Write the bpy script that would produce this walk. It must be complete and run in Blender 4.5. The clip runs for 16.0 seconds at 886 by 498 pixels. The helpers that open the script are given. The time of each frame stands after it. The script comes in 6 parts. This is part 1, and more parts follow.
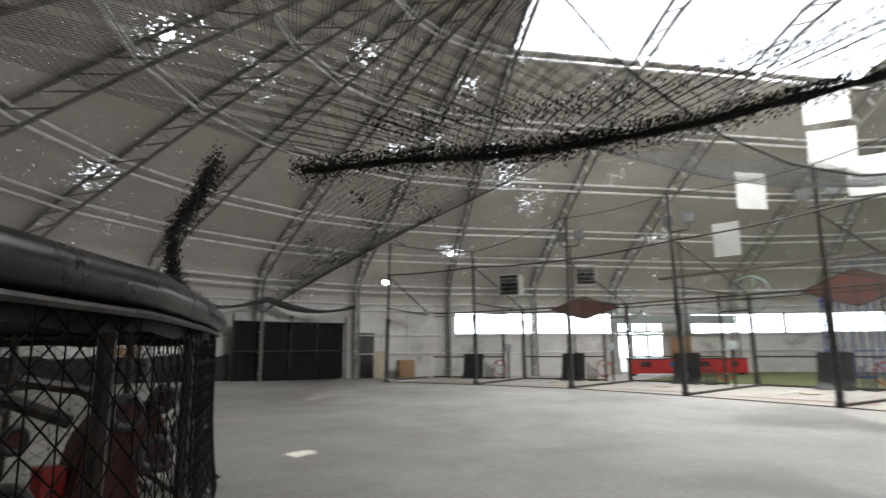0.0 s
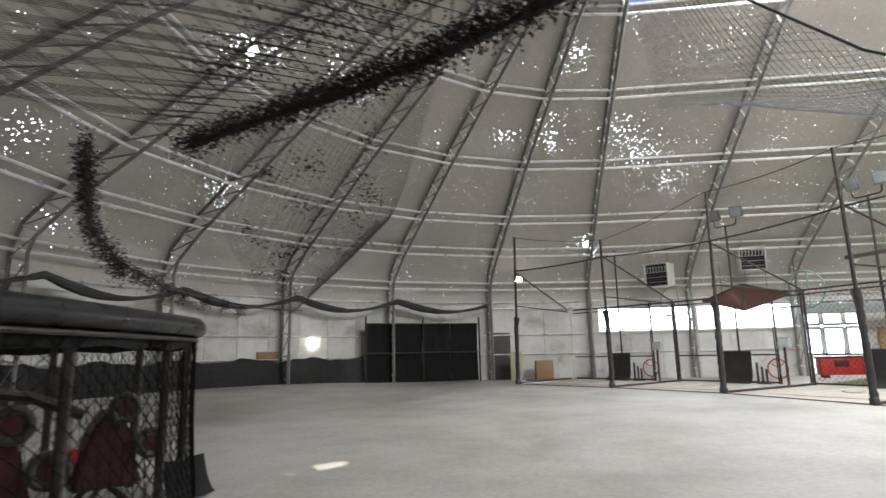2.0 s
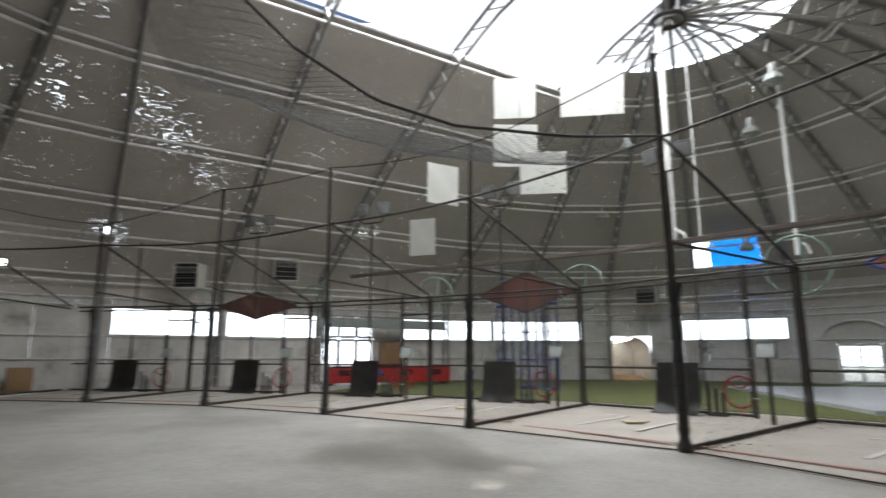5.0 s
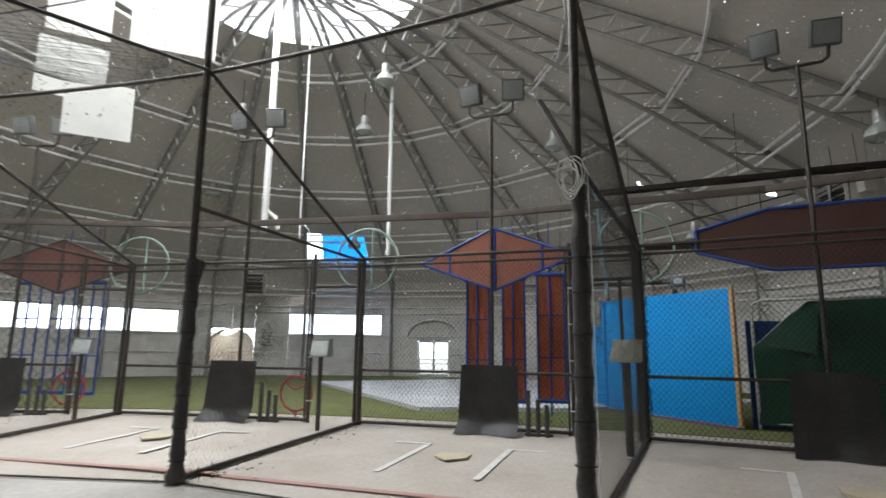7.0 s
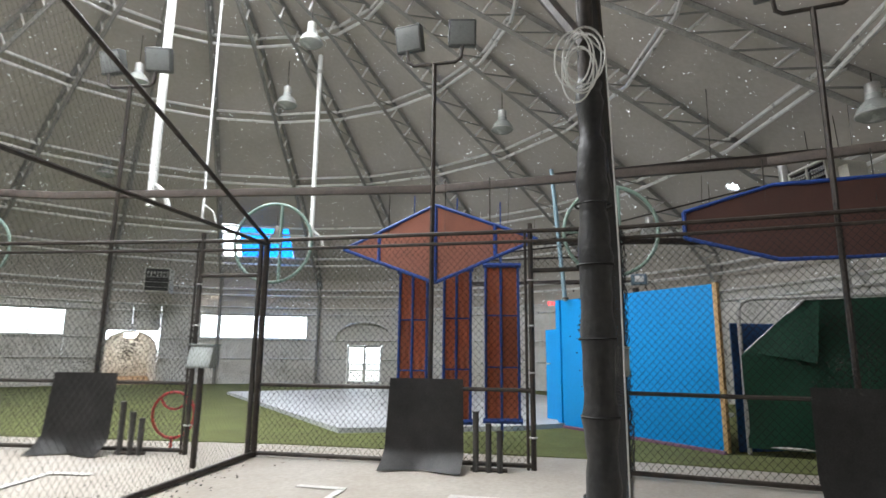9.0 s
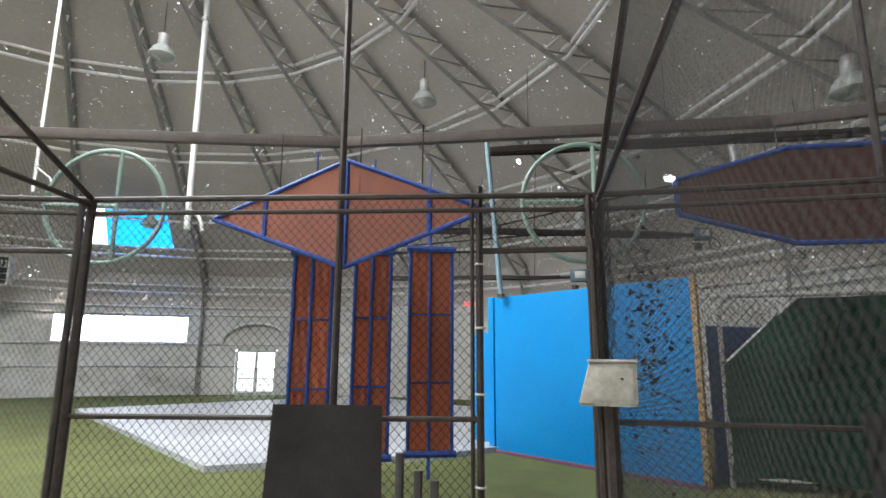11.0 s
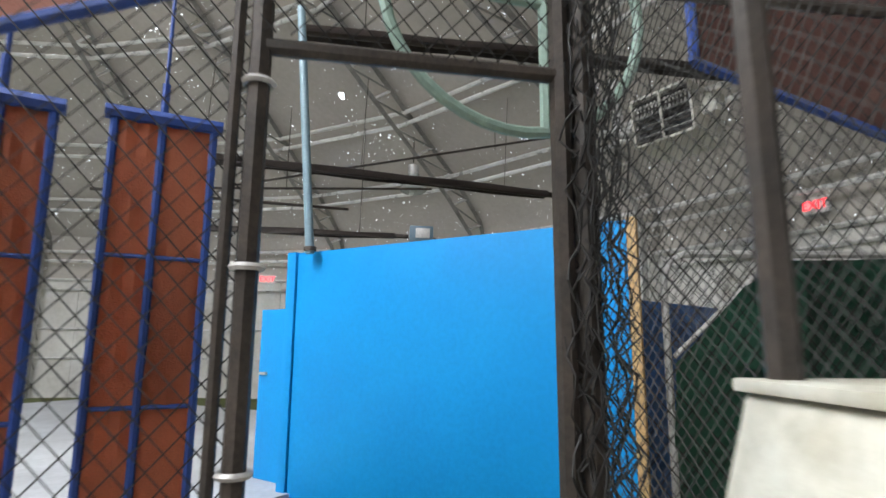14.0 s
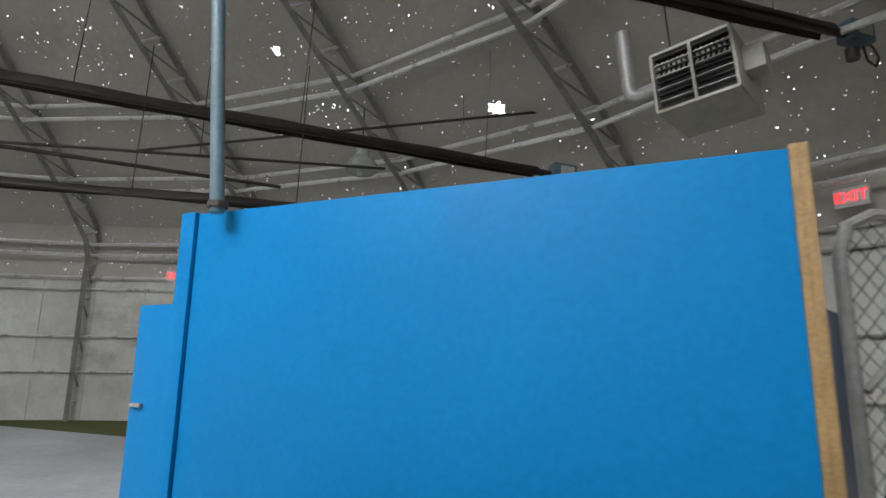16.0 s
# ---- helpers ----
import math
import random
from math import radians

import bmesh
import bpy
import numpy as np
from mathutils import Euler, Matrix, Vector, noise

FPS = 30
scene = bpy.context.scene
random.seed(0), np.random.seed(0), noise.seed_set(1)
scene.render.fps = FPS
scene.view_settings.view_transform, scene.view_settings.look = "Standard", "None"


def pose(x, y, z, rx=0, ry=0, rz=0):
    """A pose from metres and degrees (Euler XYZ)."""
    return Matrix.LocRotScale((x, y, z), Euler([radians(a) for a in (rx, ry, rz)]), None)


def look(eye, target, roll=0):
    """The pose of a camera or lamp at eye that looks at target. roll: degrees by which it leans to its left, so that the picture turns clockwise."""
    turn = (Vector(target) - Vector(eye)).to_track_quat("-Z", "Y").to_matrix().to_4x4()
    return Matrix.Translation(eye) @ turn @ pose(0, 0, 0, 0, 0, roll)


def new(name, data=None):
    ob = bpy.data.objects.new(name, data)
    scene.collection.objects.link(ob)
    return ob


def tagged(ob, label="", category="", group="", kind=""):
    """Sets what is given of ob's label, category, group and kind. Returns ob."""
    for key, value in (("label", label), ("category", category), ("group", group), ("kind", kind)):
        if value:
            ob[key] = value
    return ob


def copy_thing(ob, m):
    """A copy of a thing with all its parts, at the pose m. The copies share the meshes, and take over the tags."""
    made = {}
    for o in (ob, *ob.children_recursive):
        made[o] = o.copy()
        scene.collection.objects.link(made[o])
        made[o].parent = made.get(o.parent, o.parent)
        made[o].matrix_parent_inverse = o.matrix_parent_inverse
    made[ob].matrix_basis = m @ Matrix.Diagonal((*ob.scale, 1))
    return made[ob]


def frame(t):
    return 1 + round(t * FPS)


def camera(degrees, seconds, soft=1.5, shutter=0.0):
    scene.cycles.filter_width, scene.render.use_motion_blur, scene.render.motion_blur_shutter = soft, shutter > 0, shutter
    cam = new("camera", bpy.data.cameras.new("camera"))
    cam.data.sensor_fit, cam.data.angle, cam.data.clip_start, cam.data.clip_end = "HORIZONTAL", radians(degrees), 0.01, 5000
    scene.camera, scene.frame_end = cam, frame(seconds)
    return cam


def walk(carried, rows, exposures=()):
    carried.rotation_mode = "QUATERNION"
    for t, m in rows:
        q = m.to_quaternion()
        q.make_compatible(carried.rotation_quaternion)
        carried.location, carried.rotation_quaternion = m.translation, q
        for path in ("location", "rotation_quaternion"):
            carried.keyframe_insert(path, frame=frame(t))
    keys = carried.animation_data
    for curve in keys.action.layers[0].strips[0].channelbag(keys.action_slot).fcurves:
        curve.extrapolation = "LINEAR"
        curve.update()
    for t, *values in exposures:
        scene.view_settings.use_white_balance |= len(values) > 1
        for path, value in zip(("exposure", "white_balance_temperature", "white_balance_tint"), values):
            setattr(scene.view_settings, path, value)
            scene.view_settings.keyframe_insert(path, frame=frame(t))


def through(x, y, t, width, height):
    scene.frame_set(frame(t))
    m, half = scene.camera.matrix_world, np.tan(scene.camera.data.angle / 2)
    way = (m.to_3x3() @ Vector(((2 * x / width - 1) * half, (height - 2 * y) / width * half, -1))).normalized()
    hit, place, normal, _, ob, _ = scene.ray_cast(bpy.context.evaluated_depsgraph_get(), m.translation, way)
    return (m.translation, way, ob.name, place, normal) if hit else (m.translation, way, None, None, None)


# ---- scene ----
cam = camera(76.0, 16.0, shutter=0.5)
PATH = [
    (0, (0.051, -1.489, 1.232), (0.038, 0.479, 1.588), -0.5),
    (0.5, (0.473, -1.089, 1.23), (0.116, 0.846, 1.589), -0.8),
    (1, (0.919, -0.763, 1.229), (0.359, 1.121, 1.598), -1.0),
    (1.5, (1.347, -0.397, 1.229), (0.727, 1.469, 1.595), -1.1),
    (2, (1.758, -0.046, 1.229), (1.153, 1.825, 1.593), -1.2),
    (2.5, (2.135, 0.287, 1.232), (1.609, 2.182, 1.595), -1.1),
    (3, (2.461, 0.581, 1.235), (2.125, 2.517, 1.607), -0.8),
    (3.5, (2.868, 0.892, 1.239), (2.757, 2.853, 1.616), -0.6),
    (4, (3.271, 1.136, 1.242), (3.356, 3.099, 1.614), -0.5),
    (4.5, (3.73, 1.302, 1.247), (4.128, 3.227, 1.616), -0.3),
    (5, (4.224, 1.441, 1.254), (4.947, 3.268, 1.625), 0.0),
    (5.2, (4.449, 1.516, 1.255), (5.307, 3.285, 1.624), 0.0),
    (7.3, (7.1, 2.237, 1.375), (8.775, 3.27, 1.732), 0.5),
    (7.5, (7.281, 2.301, 1.381), (8.96, 3.326, 1.743), 0.4),
    (8, (7.793, 2.62, 1.391), (9.483, 3.627, 1.752), 0.5),
    (8.5, (8.246, 2.935, 1.404), (9.961, 3.897, 1.769), 0.6),
    (9, (8.734, 3.241, 1.424), (10.49, 4.127, 1.789), 0.6),
    (9.5, (9.263, 3.515, 1.445), (11.062, 4.301, 1.826), 0.7),
    (9.7, (9.454, 3.626, 1.446), (11.272, 4.368, 1.828), 0.7),
    (11.8, (11.647, 4.648, 1.573), (13.558, 5.094, 1.955), 0.4),
    (12, (11.895, 4.701, 1.574), (13.818, 5.093, 1.96), 0.5),
    (12.5, (12.427, 4.768, 1.576), (14.375, 5.01, 1.959), 0.4),
    (13, (13.034, 4.9, 1.558), (14.997, 5.007, 1.927), 0.5),
    (13.5, (13.647, 4.967, 1.549), (15.613, 4.949, 1.915), 0.4),
    (14, (14.194, 5.038, 1.568), (16.164, 4.956, 1.906), 0.4),
    (14.5, (14.702, 5.049, 1.606), (16.669, 4.907, 1.937), 0.7),
    (15, (15.332, 5.057, 1.62), (17.287, 4.821, 1.966), 0.7),
    (15.5, (15.872, 5.136, 1.624), (17.813, 4.823, 1.985), 0.8),
    (16, (16.336, 5.316, 1.615), (18.275, 4.998, 1.993), 0.9),
]
EXPOSURES = [(0, 0.28), (0.5, 0.48), (1.5, 0.76), (2.5, 0.6), (3, 0.42), (3.5, 0.1), (4, -0.05), (5, -0.5), (7.5, 0.08), (9.5, 0.45), (12, 0.58), (13.5, 0.66), (14.5, 0.7), (15.5, 0.1), (16, -0.04)]
walk(cam, [(t, look(eye, target, roll)) for t, eye, target, roll in PATH], EXPOSURES)

# world and large lights ---------------------------------------------------------------------------
SUN_EL, SUN_ROT = radians(48), radians(200)
world = bpy.data.worlds.new("sky")
scene.world = world
world.use_nodes = True
wn = world.node_tree.nodes
sky = wn.new("ShaderNodeTexSky")
sky.sky_type, sky.sun_disc, sky.sun_elevation, sky.sun_rotation = "NISHITA", False, SUN_EL, SUN_ROT
wn["Background"].inputs["Strength"].default_value = 0.15
world.node_tree.links.new(sky.outputs[0], wn["Background"].inputs[0])

sun = new("sun", bpy.data.lights.new("sun", "SUN"))
sun.data.energy, sun.data.angle, sun.data.color = 5.0, radians(0.6), (1.0, 0.95, 0.88)
sun.matrix_world = Matrix.Translation((0, 0, 40)) @ Euler((radians(90) - SUN_EL, 0, radians(180) - SUN_ROT)).to_matrix().to_4x4()

# plan of the hall: a short barrel vault between two half domes -------------------------------------------
HUB = Vector((15.68, 13.116, 0))
AXIS = radians(11.0)
RAD = 16.1
SKY_R, SKY_END = 4.75, 3.5
A_WEST = -12.8
APSE_SHIFT = 0.4
PROFILE = [(16.1, 3.5), (16.1, 4.1), (15.75, 4.8), (14.6, 5.65), (12.7, 6.72), (10.22, 8.12), (7.42, 9.53), (4.75, 10.85), (3.5, 11.24), (2.4, 11.55), (0.0, 11.8)]
HALL = Matrix.Translation(HUB) @ Matrix.Rotation(AXIS, 4, "Z")


def hall(a, n, z):
    """A place from the way along the hall's axis, the way across it and the height."""
    return HALL @ Vector((a, n, z))


def apse(th, r, z):
    """A place of the east half dome, whose roof sits a little further east than its wall."""
    shift = APSE_SHIFT * min(max((z - 3.6) / 1.2, 0.0), 1.0)
    return hall(r * math.cos(radians(th)) + shift, r * math.sin(radians(th)), z)


def west(th, r, z):
    """A place of the west half dome: direction from its hub, radius and height."""
    return hall(A_WEST + r * math.cos(radians(th)), r * math.sin(radians(th)), z)


def roof_z(x, y, below=0.15):
    """Height of the roof membrane over a place, less a little."""
    q = HALL.inverted() @ Vector((x, y, 0))
    r = math.hypot(q.x - A_WEST if q.x < A_WEST else max(q.x, 0.0), q.y)
    return float(np.interp(r, [p[0] for p in PROFILE[::-1]], [p[1] for p in PROFILE[::-1]])) - below


def lamp_area(name, m, sx, sy, watts, shape="RECTANGLE"):
    ob = new(name, bpy.data.lights.new(name, "AREA"))
    ob.data.shape, ob.data.size, ob.data.size_y, ob.data.energy = shape, sx, sy, watts
    ob.data.color = (0.96, 0.98, 1.0)
    ob.matrix_world = m
    return ob


# daylight through the white membrane along the ridge
SKYLIGHT = 6.5
lamp_area("skylight_lamp", HALL @ pose(-5.5, 0, 10.8), 11.0, 9.0, SKYLIGHT * math.pi * 99)
lamp_area("skylight_end_lamp", HALL @ pose(0, 0, 11.0), 6.6, 6.6, SKYLIGHT * math.pi * 34.2, "DISK")

# materials ----------------------------------------------------------------------------------------


def mat(name, base, rough=0.6, metal=0.0, var=0.25, scale=3.0, fine=40.0, bump=0.2, dirt=None, dirt_amt=0.5, coat=0.0, rnd=0.0, spec=0.5):
    """A surface with stains, grain and a fine relief."""
    m = bpy.data.materials.new(name)
    m.use_nodes = True
    nt = m.node_tree
    b = nt.nodes["Principled BSDF"]
    co = nt.nodes.new("ShaderNodeTexCoord")
    n1, n2 = nt.nodes.new("ShaderNodeTexNoise"), nt.nodes.new("ShaderNodeTexNoise")
    n1.inputs["Scale"].default_value, n1.inputs["Detail"].default_value, n1.inputs["Roughness"].default_value = scale, 6, 0.65
    n2.inputs["Scale"].default_value, n2.inputs["Detail"].default_value = fine, 4
    for n in (n1, n2):
        nt.links.new(co.outputs["Object"], n.inputs["Vector"])
    ramp = nt.nodes.new("ShaderNodeValToRGB")
    dark = tuple(c * (1 - var) for c in base) if dirt is None else dirt
    ramp.color_ramp.elements[0].position, ramp.color_ramp.elements[1].position = 0.5 - 0.3 * dirt_amt, 0.5 + 0.25
    ramp.color_ramp.elements[0].color = (*dark, 1)
    ramp.color_ramp.elements[1].color = (*base, 1)
    nt.links.new(n1.outputs["Fac"], ramp.inputs["Fac"])
    mix = nt.nodes.new("ShaderNodeMix")
    mix.data_type, mix.blend_type = "RGBA", "MULTIPLY"
    mix.inputs["Factor"].default_value = 0.6
    g = nt.nodes.new("ShaderNodeMapRange")
    g.inputs["From Min"].default_value, g.inputs["From Max"].default_value = 0.3, 0.7
    g.inputs["To Min"].default_value, g.inputs["To Max"].default_value = 1 - var, 1 + 0.4 * var
    nt.links.new(n2.outputs["Fac"], g.inputs["Value"])
    nt.links.new(ramp.outputs["Color"], mix.inputs["A"])
    nt.links.new(g.outputs["Result"], mix.inputs["B"])
    out = mix.outputs["Result"]
    if rnd:
        info, hs, mr = nt.nodes.new("ShaderNodeObjectInfo"), nt.nodes.new("ShaderNodeHueSaturation"), nt.nodes.new("ShaderNodeMapRange")
        mr.inputs["To Min"].default_value, mr.inputs["To Max"].default_value = 1 - rnd, 1 + rnd
        nt.links.new(info.outputs["Random"], mr.inputs["Value"])
        nt.links.new(mr.outputs["Result"], hs.inputs["Value"])
        nt.links.new(out, hs.inputs["Color"])
        out = hs.outputs["Color"]
    nt.links.new(out, b.inputs["Base Color"])
    r = nt.nodes.new("ShaderNodeMapRange")
    r.inputs["To Min"].default_value, r.inputs["To Max"].default_value = max(rough - 0.12, 0.03), min(rough + 0.12, 1)
    nt.links.new(n1.outputs["Fac"], r.inputs["Value"])
    nt.links.new(r.outputs["Result"], b.inputs["Roughness"])
    b.inputs["Metallic"].default_value = metal
    b.inputs["Specular IOR Level"].default_value = spec
    b.inputs["Coat Weight"].default_value = coat
    if bump:
        bp = nt.nodes.new("ShaderNodeBump")
        bp.inputs["Strength"].default_value, bp.inputs["Distance"].default_value = bump, 0.01
        nt.links.new(n2.outputs["Fac"], bp.inputs["Height"])
        nt.links.new(bp.outputs["Normal"], b.inputs["Normal"])
    return m


def glow(name, colour, strength):
    m = bpy.data.materials.new(name)
    m.use_nodes = True
    b = m.node_tree.nodes["Principled BSDF"]
    b.inputs["Base Color"].default_value = (*colour, 1)
    b.inputs["Emission Color"].default_value = (*colour, 1)
    b.inputs["Emission Strength"].default_value = strength
    return m


# shredded places of the membrane, and single tears: place and spread
SHREDS = [((0.28, 24.74, 5.81), 0.8), ((2.05, 19.66, 8.73), 0.8), ((2.6, 20.7, 8.25), 0.9), ((3.75, 22.14, 7.6), 0.8), ((0.77, 16.44, 10.13), 0.6), ((-2.28, 14.04, 10.07), 0.8), ((10.0, 25.15, 6.62), 0.6), ((-0.35, 18.94, 8.75), 0.8), ((-1.92, 18.36, 8.65), 0.5), ((-9.91, 13.96, 6.31), 0.7), ((-6.37, 10.44, 8.5), 0.9), ((-10.45, 7.93, 6.08), 0.7)]
TEARS = [((25.42, 2.9, 5.97), 0.15), ((26.15, 6.83, 7.0), 0.09), ((0.3, 24.8, 5.75), 0.2), ((-6.37, 10.44, 8.5), 0.17), ((24.23, 17.57, 8.42), 0.13)]


def sun_tear(x, y):
    """Where the membrane must be torn for the sun to fall on a place of the floor."""
    d = Vector((-math.sin(SUN_ROT - math.pi) * math.cos(SUN_EL), -math.cos(SUN_ROT - math.pi) * math.cos(SUN_EL), math.sin(SUN_EL)))
    p = Vector((x, y, -0.1))
    while p.z < roof_z(p.x, p.y, 0.0):
        p += d * 0.02
    return tuple(p)


TEARS += [(sun_tear(*p), 0.22) for p in ((7.47, 7.72), (7.1, 7.45), (7.8, 7.9), (-2.05, 6.71), (-2.2, 6.3), (-3.65, 14.97), (7.08, 12.66))]


def fabric_with_holes():
    """Old roof membrane: tan grey, sagging seams, peppered with small tears that let the sky through."""
    m = mat("roof_membrane", (0.46, 0.42, 0.375), 0.75, var=0.12, scale=0.5, fine=9, bump=0.25)
    nt = m.node_tree
    b, out = nt.nodes["Principled BSDF"], nt.nodes["Material Output"]
    co = nt.nodes.new("ShaderNodeTexCoord")
    vor, cl = nt.nodes.new("ShaderNodeTexVoronoi"), nt.nodes.new("ShaderNodeTexNoise")
    wob = nt.nodes.new("ShaderNodeTexNoise")
    wob.inputs["Scale"].default_value, wob.inputs["Detail"].default_value = 14.0, 3
    vor.inputs["Scale"].default_value = 14.0
    cl.inputs["Scale"].default_value, cl.inputs["Detail"].default_value = 0.5, 3
    for n in (cl, wob):
        nt.links.new(co.outputs["Object"], n.inputs["Vector"])
    addv = nt.nodes.new("ShaderNodeMix")
    addv.data_type = "RGBA"
    addv.inputs["Factor"].default_value = 0.12
    nt.links.new(co.outputs["Object"], addv.inputs["A"])
    nt.links.new(wob.outputs["Color"], addv.inputs["B"])
    nt.links.new(addv.outputs["Result"], vor.inputs["Vector"])
    # where the membrane is torn to shreds: places and their spread
    worn = nt.nodes.new("ShaderNodeMath")
    worn.operation = "MULTIPLY"
    worn.inputs[1].default_value = 0.8
    nt.links.new(cl.outputs["Fac"], worn.inputs[0])
    ragged = worn.outputs[0]
    for c, spread in SHREDS:
        far, near, top = nt.nodes.new("ShaderNodeVectorMath"), nt.nodes.new("ShaderNodeMapRange"), nt.nodes.new("ShaderNodeMath")
        far.operation, top.operation = "DISTANCE", "MAXIMUM"
        far.inputs[1].default_value = c
        nt.links.new(co.outputs["Object"], far.inputs[0])
        near.inputs["From Min"].default_value, near.inputs["From Max"].default_value = spread * 0.2, spread * 1.5
        near.inputs["To Min"].default_value, near.inputs["To Max"].default_value = 0.74, 0.46
        nt.links.new(far.outputs["Value"], near.inputs["Value"])
        nt.links.new(ragged, top.inputs[0])
        nt.links.new(near.outputs["Result"], top.inputs[1])
        ragged = top.outputs[0]
    half, wavy = nt.nodes.new("ShaderNodeVectorMath"), nt.nodes.new("ShaderNodeVectorMath")
    half.operation, wavy.operation = "SUBTRACT", "MULTIPLY_ADD"
    half.inputs[1].default_value = (0.5, 0.5, 0.5)
    nt.links.new(wob.outputs["Color"], half.inputs[0])
    nt.links.new(half.outputs["Vector"], wavy.inputs[0])
    wavy.inputs[1].default_value = (0.3, 0.3, 0.3)
    nt.links.new(co.outputs["Object"], wavy.inputs[2])
    size = nt.nodes.new("ShaderNodeMapRange")
    size.inputs["From Min"].default_value, size.inputs["From Max"].default_value = 0.47, 0.70
    size.inputs["To Min"].default_value, size.inputs["To Max"].default_value = 0.14, 0.45
    nt.links.new(ragged, size.inputs["Value"])
    per = nt.nodes.new("ShaderNodeSeparateColor")
    nt.links.new(vor.outputs["Color"], per.inputs["Color"])
    pw = nt.nodes.new("ShaderNodeMath")
    pw.operation = "POWER"
    pw.inputs[1].default_value = 1.9
    nt.links.new(per.outputs[0], pw.inputs[0])
    mul = nt.nodes.new("ShaderNodeMath")
    mul.operation = "MULTIPLY"
    nt.links.new(size.outputs["Result"], mul.inputs[0])
    nt.links.new(pw.outputs[0], mul.inputs[1])
    less = nt.nodes.new("ShaderNodeMath")
    less.operation = "LESS_THAN"
    nt.links.new(vor.outputs["Distance"], less.inputs[0])
    nt.links.new(mul.outputs[0], less.inputs[1])
    # a few long tears
    mp, v2 = nt.nodes.new("ShaderNodeMapping"), nt.nodes.new("ShaderNodeTexVoronoi")
    mp.inputs["Scale"].default_value = (1.0, 1.0, 0.4)
    v2.inputs["Scale"].default_value = 0.42
    nt.links.new(addv.outputs["Result"], mp.inputs["Vector"])
    nt.links.new(mp.outputs["Vector"], v2.inputs["Vector"])
    p2, s2, k2, either = (nt.nodes.new("ShaderNodeMath") for _ in range(4))
    sep2 = nt.nodes.new("ShaderNodeSeparateColor")
    nt.links.new(v2.outputs["Color"], sep2.inputs["Color"])
    p2.operation, s2.operation, k2.operation, either.operation = "POWER", "MULTIPLY", "LESS_THAN", "MAXIMUM"
    p2.inputs[1].default_value, s2.inputs[1].default_value = 2.6, 0.036
    nt.links.new(sep2.outputs[0], p2.inputs[0])
    nt.links.new(p2.outputs[0], s2.inputs[0])
    nt.links.new(v2.outputs["Distance"], k2.inputs[0])
    nt.links.new(s2.outputs[0], k2.inputs[1])
    nt.links.new(less.outputs[0], either.inputs[0])
    nt.links.new(k2.outputs[0], either.inputs[1])
    # single large tears, ragged by the same wobble
    for c, wide in TEARS:
        far, cut, top = nt.nodes.new("ShaderNodeVectorMath"), nt.nodes.new("ShaderNodeMath"), nt.nodes.new("ShaderNodeMath")
        far.operation, cut.operation, top.operation = "DISTANCE", "LESS_THAN", "MAXIMUM"
        far.inputs[1].default_value = c
        cut.inputs[1].default_value = wide
        nt.links.new(wavy.outputs["Vector"], far.inputs[0])
        nt.links.new(far.outputs["Value"], cut.inputs[0])
        nt.links.new(either.outputs[0], top.inputs[0])
        nt.links.new(cut.outputs[0], top.inputs[1])
        either = top
    tr, mx = nt.nodes.new("ShaderNodeBsdfTransparent"), nt.nodes.new("ShaderNodeMixShader")
    nt.links.new(either.outputs[0], mx.inputs[0])
    thin, soft = nt.nodes.new("ShaderNodeBsdfTranslucent"), nt.nodes.new("ShaderNodeMixShader")
    thin.inputs["Color"].default_value = (0.60, 0.56, 0.50, 1)
    soft.inputs[0].default_value = 0.009
    nt.links.new(b.outputs[0], soft.inputs[1])
    nt.links.new(thin.outputs[0], soft.inputs[2])
    nt.links.new(soft.outputs[0], mx.inputs[1])
    nt.links.new(tr.outputs[0], mx.inputs[2])
    nt.links.new(mx.outputs[0], out.inputs["Surface"])
    return m


def translucent(name, colour, through=0.5):
    """Thin cloth or sheet that lets part of the light through."""
    m = mat(name, colour, 0.7, var=0.15, scale=2.0, fine=30, bump=0.2)
    nt = m.node_tree
    t, mx = nt.nodes.new("ShaderNodeBsdfTranslucent"), nt.nodes.new("ShaderNodeMixShader")
    t.inputs["Color"].default_value = (*colour, 1)
    mx.inputs[0].default_value = through
    nt.links.new(nt.nodes["Principled BSDF"].outputs[0], mx.inputs[1])
    nt.links.new(t.outputs[0], mx.inputs[2])
    nt.links.new(mx.outputs[0], nt.nodes["Material Output"].inputs["Surface"])
    return m


M_FLOOR = mat("concrete_floor", (0.47, 0.455, 0.425), 0.66, var=0.22, scale=0.35, fine=14, bump=0.12, dirt=(0.28, 0.265, 0.235), dirt_amt=0.55, spec=0.35)


